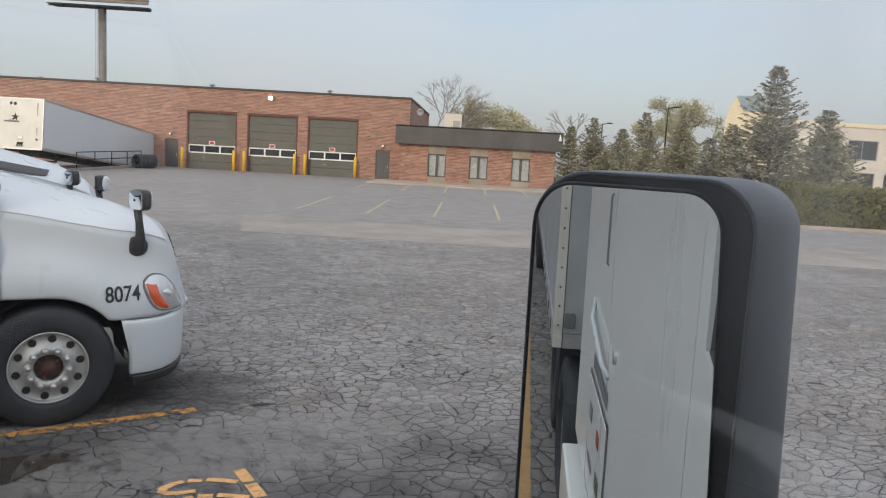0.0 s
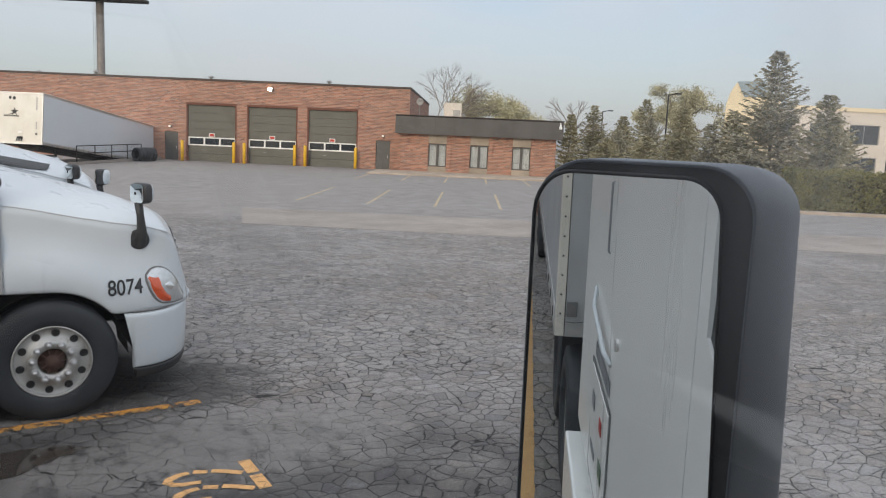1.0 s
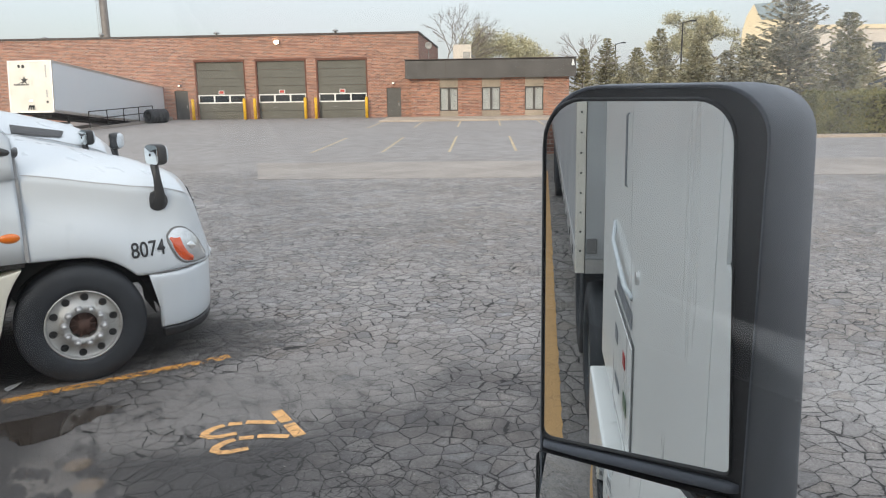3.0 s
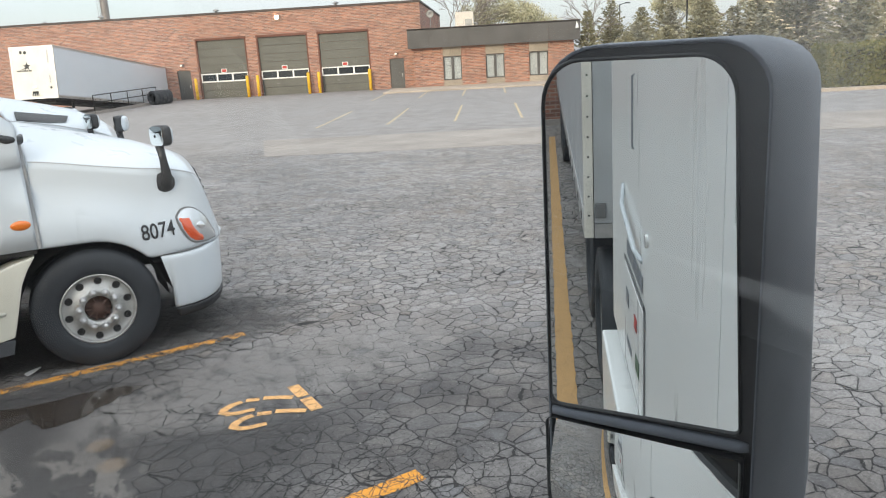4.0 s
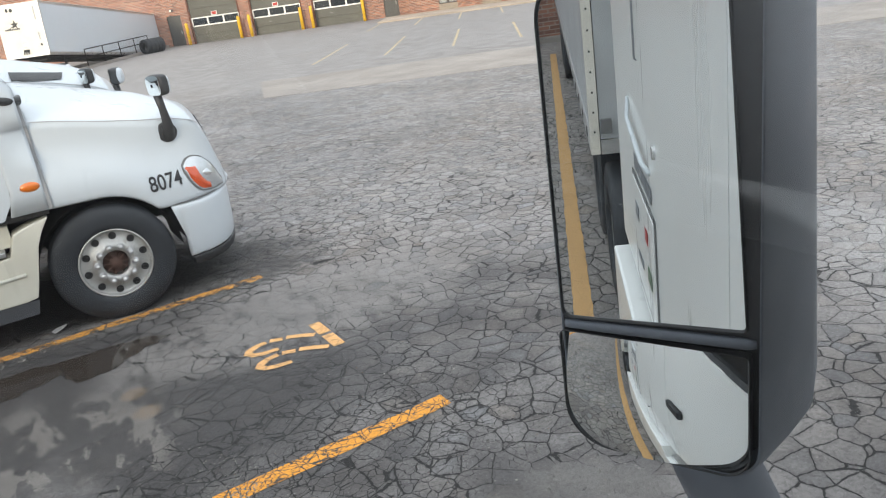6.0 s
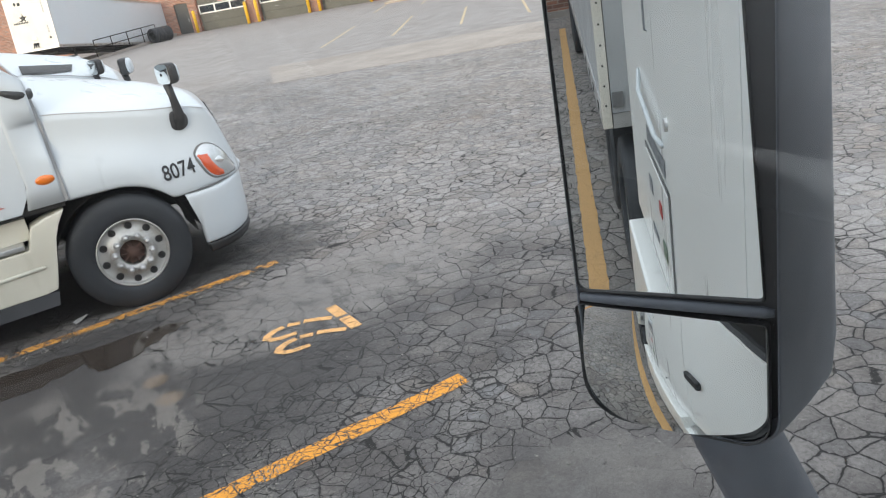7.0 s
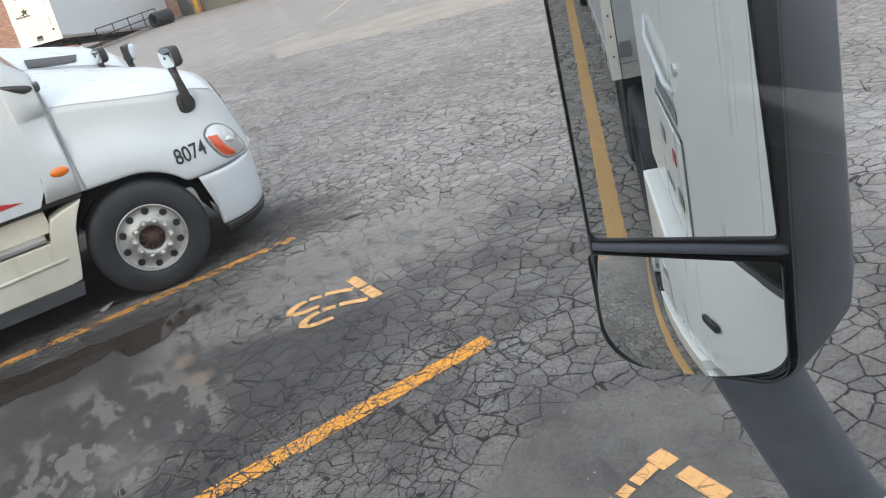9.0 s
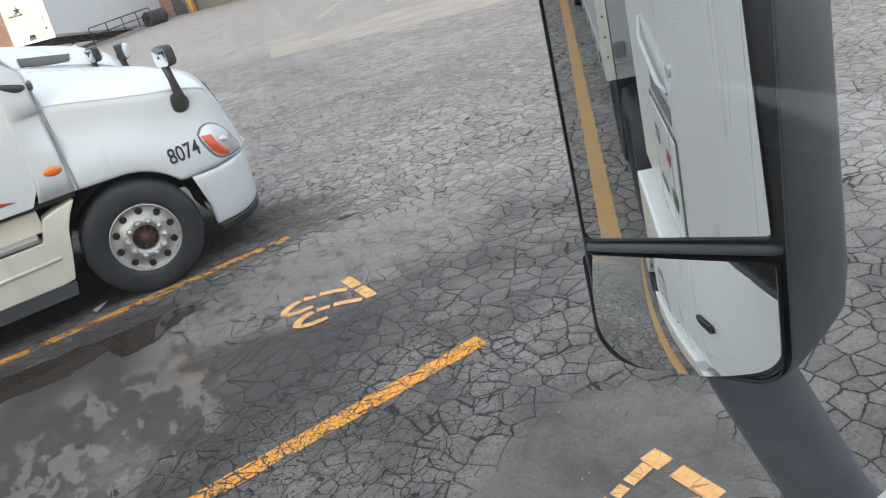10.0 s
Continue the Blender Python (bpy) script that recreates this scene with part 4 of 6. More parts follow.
def bumper(z0, z1, grow, inner=-0.80):
    """The bumper wraps from wheel arch to wheel arch; z0, z1: its lower and upper edge."""
    plan = [(inner, 1.19), (-0.70, 1.20), (-0.56, 1.175), (-0.44, 1.11), (-0.34, 1.01), (-0.25, 0.87), (-0.175, 0.69), (-0.115, 0.45), (-0.09, 0.2), (-0.085, 0)]
    dense = []
    for i in range(len(plan) - 1):
        for f in (0, 0.34, 0.67):
            dense.append((plan[i][0] + (plan[i + 1][0] - plan[i][0]) * f, plan[i][1] + (plan[i + 1][1] - plan[i][1]) * f))
    dense.append(plan[-1])
    full = [(x, -y) for x, y in dense] + [(x, y) for x, y in reversed(dense[:-1])]
    prof = [(-0.10, 0.0), (-0.014, 0.0), (-0.002, 0.012), (0.006, 0.05), (0.016, 0.35), (0.022, 0.70), (0.024, 0.90), (0.021, 0.95), (0.008, 0.99), (-0.010, 1.0), (-0.10, 1.0)]
    rows = []
    for i, (x, y) in enumerate(full):
        a, c = full[max(0, i - 1)], full[min(len(full) - 1, i + 1)]
        t = Vector((c[0] - a[0], c[1] - a[1], 0)).normalized()
        out = Vector((t.y, -t.x, 0))
        if out.dot(Vector((x + 0.9, y * 0.8, 0))) < 0:
            out = -out
        lean = 0.11 if i in (0, len(full) - 1) else (0.075 if i in (1, len(full) - 2) else 0.0)
        rows.append([Vector((x + lean * (1 - f), y, z0 + (z1 - z0) * f)) + out * (o + grow) for o, f in prof])
    return loft(rows, close=True)


def on_side(x, z, half, cre):
    """How far out the hood's flank lies."""
    w, zc = curve(x, half), curve(x, cre)
    zb = arch_edge(x)
    wc = w - 0.11 * min(1, max(0.0, (-0.05 - x) / 0.6))
    f = (z - zb - 0.03) / max(0.01, zc - zb - 0.03)
    return w + (wc - w) * (0.5 - 0.5 * math.cos(math.pi * min(1, max(0, (f - 0.10) / 0.62))))


def draped(outline, half, cre, off, rows=12, sides=(-1,)):
    """A patch laid on the hood's flank, from an outline f -> (x, z low, z high)."""
    out = bmesh.new()
    for sd in sides:
        grid = []
        for i in range(rows + 1):
            x, a, c = outline(i / rows)
            grid.append([(pulled(x) + off * 0.35, sd * (on_side(x, a + (c - a) * j / 8, half, cre) + off * (0.35 + 0.65 * math.sin(math.pi * max(0.04, min(0.96, j / 8))))), a + (c - a) * j / 8) for j in range(9)])
        loft(grid, out)
    return out


def hood_mirror(root, sd, y):
    """A hood-mounted convex mirror on its stalk."""
    b = rod([(-0.64, sd * (y - 0.03), 1.455), (-0.625, sd * (y + 0.015), 1.56), (-0.64, sd * (y + 0.03), 1.72), (-0.655, sd * (y + 0.035), 1.84)], [0.062, 0.044, 0.032, 0.036], 12, flat=0.7)
    stalk = part("mirror_stalk", b, M["black"], root, "black hood mirror stalk", smooth=True)
    part("mirror_base", rod([(-0.655, sd * (y - 0.09), 1.52), (-0.655, sd * (y - 0.02), 1.50), (-0.655, sd * y, 1.50)], [0.10, 0.10, 0.075], 16), M["black"], stalk, smooth=True)
    c = Vector((-0.625, sd * (y + 0.03), 1.925))
    turned = Matrix.Translation(c) @ Matrix.Rotation(-sd * radians(24), 4, "Z")

    def shell(x0, rx, ry, rz, square):
        """A softly squared shell, cut off flat behind x0."""
        s = bmesh.new()
        bmesh.ops.create_uvsphere(s, u_segments=24, v_segments=14, radius=1)
        for v in s.verts:
            q = [math.copysign(abs(k) ** square, k) for k in v.co]
            v.co = turned @ Vector((max(q[0] * rx, x0), q[1] * ry, q[2] * rz))
        return s

    part("mirror_head", shell(-0.050, 0.052, 0.104, 0.092, 0.50), M["black"], stalk, smooth=True)
    part("mirror_cap", shell(0.020, 0.078, 0.100, 0.086, 0.60), M["white"], stalk, "white mirror cap", smooth=True)
    g = bmesh.new()
    rings = []
    for f, bulge in ((1.0, 0.0), (0.8, 0.006), (0.5, 0.011), (0.15, 0.014)):
        ring = []
        for k in range(28):
            a = 2 * math.pi * k / 28
            cy, cz = (math.copysign(abs(q) ** 0.5, q) for q in (math.cos(a), math.sin(a)))
            ring.append(turned @ Vector((-0.052 - bulge, cy * 0.096 * f, cz * 0.084 * f)))
        rings.append(ring)
    loft(rings, g, close=True)
    part("mirror_glass", g, M["mirror_far"], stalk, smooth=True)


# the sill dips towards the windscreen
WIN = [(-2.93, 2.17), (-2.70, 2.07), (-2.42, 1.95), (-2.02, 1.93), (-2.27, 2.85), (-2.93, 2.85)]


def tractor(m, label, number, num_x, paint="white", lift=0.0, vent=False, mirrors=True, own=False, fair="cream"):
    root = thing("tractor_truck", m, label, "truck", "parked tractor trucks")
    P = M[paint]
    hb, half, cre, top = hood(lift)
    hd = part("hood", hb, P, root, "white sloping bonnet with flared wheel arches", smooth=True)
    sol = hd.modifiers.new("sheet", "SOLIDIFY")
    sol.thickness, sol.offset = 0.012, -1
    # crease between bonnet top and flank
    for sd in (-1, 1):
        rows = []
        for i in range(25):
            x = -1.69 + 1.36 * i / 24
            y, z = on_side(x, 9, half, cre), curve(x, cre)
            rows.append([(x, sd * (y + 0.0015), z - 0.002), (x, sd * (y + 0.0005), z + 0.002), (x, sd * (y - 0.006), z + 0.006)])
        part("bonnet_seam", loft(rows), M["trim_grey"], hd)
    bp = part("bumper", bumper(0.37, 0.872, 0.0), P, root, "white wrap-round bumper", smooth=True)
    part("bumper_lip", bumper(0.275, 0.366, -0.02, -0.74), M["black"], bp, "black rubber lip", smooth=True)
    part("bumper_trim", bumper(0.873, 0.886, -0.012), M["seam"], bp, smooth=True)
    gr = loft([[(curve(z, [(0.88, -0.07), (1.1, -0.085), (1.35, -0.12), (1.5, -0.17)]) - 0.10 * (y / 0.55) ** 2, y, z) for y in (-0.40, -0.3, -0.15, 0, 0.15, 0.3, 0.40)] for z in (0.88, 1.0, 1.1, 1.2, 1.3, 1.4, 1.5)])
    grille = part("grille", gr, M["skirt"], root, "black grille", smooth=True)
    for k in range(7):
        z = 0.94 + k * 0.075
        part("grille_bar", rod([(curve(z, [(0.88, -0.066), (1.1, -0.08), (1.35, -0.116), (1.5, -0.165)]) - 0.10 * (y / 0.55) ** 2, y, z) for y in (-0.36, -0.18, 0, 0.18, 0.36)], 0.010, 6), M["galv"], grille)
    for sd in (-1, 1):
        # teardrop headlamp, its amber part towards the wheel
        low = [(0.0, 1.15), (0.08, 1.055), (0.2, 0.975), (0.34, 0.935), (0.6, 0.918), (1.0, 0.92)]
        high = [(0.0, 1.185), (0.10, 1.232), (0.30, 1.245), (0.55, 1.205), (0.8, 1.10), (1.0, 0.955)]
        X0, XL = -0.600, 0.405
        lamp = lambda f: (X0 + XL * f, curve(f, low), curve(f, high))
        hl = part("headlight", draped(lamp, half, cre, 0.016, 18, (sd,)), M["lens"], root, "clear teardrop headlight", smooth=True)
        amb = lambda f: (X0 + 0.008 + XL * 0.56 * f, curve(0.56 * f, low) + 0.008, max(curve(0.56 * f, low) + 0.009, min(curve(0.56 * f, high) - 0.012, curve(max(0.0, 0.56 * f - 0.25), low) + 0.035)))
        part("turn_signal", draped(amb, half, cre, 0.022, 16, (sd,)), M["orange_lens"], hl, "orange turn signal lens", smooth=True)
        bowl = lambda f: (X0 + XL * (0.42 + 0.28 * f), 1.085 - 0.055 * math.sin(math.pi * f) - 0.03 * f, 1.085 + 0.055 * math.sin(math.pi * f) - 0.03 * f)
        part("lamp_bowl", draped(bowl, half, cre, 0.020, 12, (sd,)), M["chrome"], hl, smooth=True)
        rimf = lambda f: (X0 - 0.012 + (XL + 0.022) * f, curve(f, low) - 0.014, curve(f, high) + 0.014)
        part("headlight_rim", draped(rimf, half, cre, 0.005, 18, (sd,)), M["seam"], hl)
        wh = wheel(root, HUB[0], sd * 1.205, HUB[1], sd, R=0.525)
        part("wheel_well", loft([[(HUB[0] + 0.60 * math.cos(a), sd * y, HUB[1] + 0.60 * math.sin(a)) for a in (math.pi * k / 16 for k in range(17))] for y in (0.62, 1.19)]), M["chassis"], root)
        if mirrors:
            hood_mirror(root, sd, on_side(-0.64, 1.50, half, cre) + 0.02)
        # cowl and cab side, door with its window, sleeper flank
        y0, y1 = sd * 1.18, sd * 1.222
        lo, hi = min(y0, y1), max(y0, y1)
        # cowl: flush with the door, scooped in towards the bonnet above the wheel
        scoop = [(1.118, 0.0), (1.30, 0.0), (1.46, 0.0), (1.53, 0.02), (1.60, 0.06), (1.68, 0.088), (1.76, 0.100), (1.798, 0.100), (1.805, 0.055), (1.90, 0.05), (2.00, 0.052), (2.12, 0.06)]
        rows = []
        for k in range(9):
            f = k / 8
            x = -1.982 + 0.244 * f
            rows.append([(x - (0.07 * (1 - f) * max(0.0, (1.24 - z) / 0.18)), sd * (1.222 - d * f ** 1.3), z + (0.24 * (1 - f) * max(0.0, (z - 1.80) / 0.32))) for z, d in scoop])
        cowl = part("cowl_panel", loft(rows), P, root, smooth=True)
        plate = cowl.modifiers.new("sheet", "SOLIDIFY")
        plate.thickness, plate.offset = 0.016, 0
        strip = [(on_side(-1.70, z, half, cre), z) for z in (1.12, 1.2, 1.3, 1.4, 1.5, 1.58, 1.66, 1.74, 1.80)] + [(1.085, 1.85 + lift), (1.05, 1.90 + lift), (0.98, 1.96 + lift)]
        part("cowl_gap", loft([[(-1.742, sd * (y + 0.004), z), (-1.736, sd * (y + 0.017), z), (-1.714, sd * (y + 0.017), z), (-1.708, sd * (y + 0.004), z)] for y, z in strip]), M["trim_grey"], cowl, "grey rubber gap strip")
        am = bmesh.new()
        bmesh.ops.create_uvsphere(am, u_segments=20, v_segments=10, radius=1)
        for v in am.verts:
            v.co = Vector((v.co.x * 0.078 - 1.83, sd * 1.222 + v.co.y * 0.028, v.co.z * 0.042 + 1.33))
        part("side_marker", am, M["amber"], cowl, "oval amber side marker", smooth=True)
        dr = prism([(-3.0, 1.10), (-2.08, 1.10), (-1.99, 1.24), (-1.972, 1.50), (-1.972, 1.93), WIN[3], WIN[2], WIN[1], WIN[0], (-3.0, 2.17)], lo, hi)
        prism([(-1.972, 1.93), (-1.972, 2.36), (-2.35, 2.95), WIN[4], WIN[3]], lo, hi, bm=dr)
        prism([WIN[4], (-2.35, 2.95), (-3.0, 2.95), (-3.0, 2.85), WIN[5]], lo, hi, bm=dr)
        prism([(-3.0, 2.17), WIN[0], WIN[5], (-3.0, 2.85)], lo, hi, bm=dr)
        door = part("door", dr, P, root, "white cab door")
        part("door_handle", box(-2.95, -2.80, min(sd * 1.223, sd * 1.25), max(sd * 1.223, sd * 1.25), 1.66, 1.71, 0.01), M["black"], door)
        part("window_seal", rod([(p[0], sd * 1.20, p[1]) for p in WIN + WIN[:1]], 0.016, 6), M["black"], door)
        gl = part("window_pane", prism(WIN, sd * 1.196, sd * 1.200), M["pane"] if own else M["cab_glass"], door)
        if own:
            gl.visible_shadow = False
        sl = prism([(-5.33, 1.07), (-3.008, 1.07), (-3.008, 2.95), (-3.2, 3.6), (-3.6, 3.85), (-5.33, 3.95)], lo, hi)
        sleeper = part("sleeper_panel", sl, P, root)
        # step fairing below the door
        fo, fi = sd * (1.285 if own else 1.235), sd * 1.02
        a, c = min(fo, fi), max(fo, fi)
        ff = prism([(-1.775, 1.06), (-1.85, 0.95), (-1.905, 0.84), (-1.955, 0.66), (-2.00, 0.50), (-2.03, 0.41), (-2.12, 0.395), (-4.45, 0.39), (-5.25, 0.55), (-5.30, 1.0), (-3.2, 1.0), (-3.2, 0.80), (-2.13, 0.80), (-2.06, 0.98), (-1.95, 1.02)], a, c, r=0.014)
        fr = part("step_fairing", ff, P if own else M[fair], root, "cream side fairing with scuffs" if not own else "")
        part("fairing_skirt", prism([(-2.03, 0.39), (-2.06, 0.27), (-4.4, 0.27), (-4.45, 0.385), (-2.1, 0.395)], a + 0.01, c - 0.004), M["skirt"], fr, "grey rubber skirt")
        part("step_tread", box(-3.18, -2.15, min(sd * 1.10, sd * 1.238), max(sd * 1.10, sd * 1.238), 0.815, 0.86, 0.01), M["alu"], fr, "aluminium step tread")
        part("step_back", box(-3.19, -2.08, min(sd * 1.03, sd * 1.12), max(sd * 1.03, sd * 1.12), 0.862, 1.05), M[fair], fr)
        if own:
            part("lower_step", box(-3.15, -2.22, min(sd * 1.15, sd * 1.255), max(sd * 1.15, sd * 1.255), 0.42, 0.455, 0.008), M["alu"], fr)
        part("fairing_rib", rod([(-4.3, sd * 1.236, 0.60), (-3.0, sd * 1.238, 0.60), (-2.06, sd * 1.236, 0.63)], 0.016, 8), P if own else M[fair], fr, smooth=True)
        part("frame_rail", box(-8.6, -0.5, min(sd * 0.36, sd * 0.45), max(sd * 0.36, sd * 0.45), 0.72, 0.98), M["chassis"], root)
        part("fuel_tank", rod([(-4.6, sd * 0.78, 0.66), (-2.3, sd * 0.78, 0.66)], 0.25, 20), M["alu"], root, smooth=True)
        for x in (-6.75, -8.05):
            for y in (1.20, 0.87):
                wheel(root, x, sd * y, 0.50, sd, steer=False, detail=False)
        for x in (-6.75, -8.05):
            part("mud_flap", box(x - 0.75, x - 0.73, min(sd * 0.66, sd * 1.2), max(sd * 0.66, sd * 1.2), 0.3, 0.9), M["rubber"], root)
        part("wiper_cowl", rod([(-1.70, sd * 0.95, 2.02), (-1.72, sd * 1.12, 2.0), (-1.82, sd * 1.2, 2.02), (-1.96, sd * 1.21, 2.08)], [0.02, 0.036, 0.034, 0.02], 10), M["black"], root, smooth=True)
        if number:
            t = lettering(number, 0.188, 0.003)
            dx = -0.90 if num_x is None else num_x
            for v in t.verts:
                x = dx + v.co.x * 0.80
                z = (1.043 if not vent else 1.80) + v.co.z
                if sd > 0:
                    x = dx + 0.32 - v.co.x * 0.80
                v.co = Vector((x, sd * (on_side(x, z, half, cre) + 0.004 - v.co.y * sd * 0.0 + (0.002 if v.co.y < 0 else 0)), z))
            part("fleet_number", t, M["number"], hd, "black fleet number")
        if vent:
            vt = []
            for k in range(13):
                f = k / 12
                x, lo_z, hi_z = -1.42 + 0.53 * f, 1.982 - 0.050 * f, 2.096 - 0.105 * f
                w = on_side(x, 9, half, cre) - 0.018
                row = []
                for q in range(5):
                    z = lo_z + (hi_z - lo_z) * q / 4
                    up = max(0.0, min(1.0, (z - curve(x, cre) - 0.012) / (curve(x, top) - curve(x, cre) - 0.012)))
                    row.append((x + 0.05 * f * (q / 4), sd * (w * (1 - math.asin(up ** 1.25) * 2 / math.pi) + 0.006), z + 0.008))
                vt.append(row)
            vt = loft(vt)
            part("bonnet_vent", vt, M["black"], hd, "black bonnet vent")
    # the cab's closed shell: windscreen, roof, rear, floor
    part("windscreen", loft([[(x, y, z) for y in (-1.17, -0.8, -0.4, 0, 0.4, 0.8, 1.17) for x in (xm + 0.10 * (1 - (y / 1.17) ** 2),)] for xm, z in ((-1.80, 2.06), (-2.0, 2.38), (-2.2, 2.70), (-2.36, 2.95))]), M["cab_glass"], root, "sloping windscreen", smooth=True)
    part("cab_roof", loft([[(x, y, z - 0.05 * (y / 1.18) ** 2) for y in (-1.179, -0.8, -0.4, 0, 0.4, 0.8, 1.179)] for x, z in ((-2.36, 2.98), (-2.75, 3.3), (-3.2, 3.64), (-3.6, 3.88), (-4.4, 3.97), (-5.32, 3.98))]), P, root, "white roof fairing", smooth=True)
    part("cab_rear", box(-5.328, -5.28, -1.178, 1.178, 1.07, 3.93), P, root)
    part("cab_floor", box(-5.275, -1.75, -1.178, 1.178, 1.07, 1.13), M["interior"], root)
    part("dashboard", box(-2.05, -1.78, -1.07, 1.07, 1.14, 1.98, 0.03), M["interior"], root)
    part("bulkhead", box(-3.9, -3.86, -1.17, 1.17, 1.14, 3.4), M["interior"], root)
    part("axle", rod([(HUB[0], -0.9, 0.5), (HUB[0], 0.9, 0.5)], 0.08, 10), M["chassis"], root)
    part("engine_block", box(-1.70, -0.35, -0.42, 0.42, 0.62, 1.25, 0.05), M["chassis"], root)
    part("fifth_wheel", box(-7.9, -6.9, -0.45, 0.45, 0.985, 1.14, 0.03), M["chassis"], root)
    part("front_liner", box(-0.62, -0.35, -1.0, 1.0, 0.35, 0.85, 0.03), M["chassis"], root)
    return root, half, cre


TRUCK = tractor(pose(0.035, 4.45, 0), "white tractor truck with black fleet number, parked on a worn line", "8074", -0.935)
TRUCK = TRUCK[0]
for sd in (-1, 1):
    part("door_stripe", prism([(-2.17, 1.19), (-2.98, 1.40), (-2.98, 1.17)], min(sd * 1.2225, sd * 1.2255), max(sd * 1.2225, sd * 1.2255)), M["red_mark"], TRUCK, "red door stripe")
tractor(pose(-0.16, 7.62, 0), "white tractor truck with a black bonnet vent", "8173", -1.56, lift=0.22, vent=True)
OWN_X, OWN_Y = 0.97, -4.572
own, _h, _c = tractor(pose(OWN_X, OWN_Y, 0), "white sleeper tractor truck coupled to a box trailer", "", 0, paint="own_white", mirrors=False, own=True)


def own_details():
    Y = 1.224
    def side(name, x0, x1, z0, z1, material, label="", t=0.004, r=0.0):
        return part(name, box(x0 - OWN_X, x1 - OWN_X, Y, Y + t, z0, z1, r), M[material], own, label)
    part("grab_handle", rod([(-3.42 - OWN_X, Y - 0.01, 2.33), (-3.42 - OWN_X, Y + 0.006, 2.32), (-3.42 - OWN_X, Y + 0.006, 2.07), (-3.42 - OWN_X, Y - 0.01, 2.06)], 0.004, 8), M["grey_mark"], own, "dark grab handle")
    part("assist_bar", rod([(-3.80 - OWN_X, Y, 1.86), (-3.70 - OWN_X, Y + 0.018, 1.80), (-3.25 - OWN_X, Y + 0.018, 1.74), (-3.18 - OWN_X, Y, 1.72)], 0.009, 8), M["white"], own, "white moulded grip", smooth=True)
    part("latch", rod([(-3.05 - OWN_X, Y - 0.002, 1.83), (-3.05 - OWN_X, Y + 0.008, 1.83)], 0.022, 14), M["alu"], own)
    hatch = side("luggage_hatch", -3.72, -3.12, 1.14, 1.56, "own_white", "white luggage hatch in a dark seam", 0.006, 0.003)
    for x0, x1, z0, z1 in ((-3.74, -3.10, 1.565, 1.58), (-3.74, -3.10, 1.12, 1.135), (-3.745, -3.725, 1.12, 1.58), (-3.115, -3.095, 1.12, 1.58)):
        side("hatch_seam", x0, x1, z0, z1, "seam", t=0.003)
    for k in range(12):
        part("lettering_bar", box(-3.66 + k * 0.042 - OWN_X, -3.63 + k * 0.042 - OWN_X, Y + 0.0005, Y + 0.0025, 1.61, 1.67), M["grey_mark"], own)
    for x, z, w, h, c in ((-3.62, 1.42, 0.09, 0.06, "grey_mark"), (-3.34, 1.42, 0.07, 0.05, "red_mark"), (-3.30, 1.27, 0.10, 0.06, "green_mark"), (-3.60, 1.25, 0.16, 0.03, "grey_mark")):
        part("decal", box(x - OWN_X, x + w - OWN_X, Y + 0.0075, Y + 0.0095, z, z + h), M[c], hatch)


own_details()


# ---- the door mirror ----
MN = Vector((-0.9027, -0.4300, -0.0140)).normalized()     # the way the glass faces
ME = Vector((-0.4300, 0.9027, 0.0)).normalized()          # outwards along the glass
M0 = Vector((-1.3475, -3.2135, 0.0))
LOCAL = pose(OWN_X, OWN_Y, 0).inverted()


def on_glass(u, z, off=0.0):
    p = M0 + ME * u + MN * off
    p = Vector((p.x, p.y, z))
    return LOCAL @ (p - Vector((MN.x, MN.y, 0)) * (MN.z * (z - 2.13) / (MN.x ** 2 + MN.y ** 2)))


def rounded(u0, u1, z0, z1, radii, seg=7, slant=0.0):
    """Outline of a plate with its own radius at each corner: inner low, outer low, outer top, inner top."""
    out = []
    for (cu, cz, a0), r in zip(((u0, z0, 180), (u1, z0, 270), (u1, z1, 0), (u0, z1, 90)), radii):
        ou, oz = (cu + r if cu == u0 else cu - r), (cz + r if cz == z0 else cz - r)
        for k in range(seg + 1):
            a = radians(a0 + 90 * k / seg)
            out.append((ou + r * math.cos(a), oz + r * math.sin(a)))
    return [(u, z - slant * (u - u0) / (u1 - u0) * (1 if z < (z0 + z1) / 2 else 0)) for u, z in out]


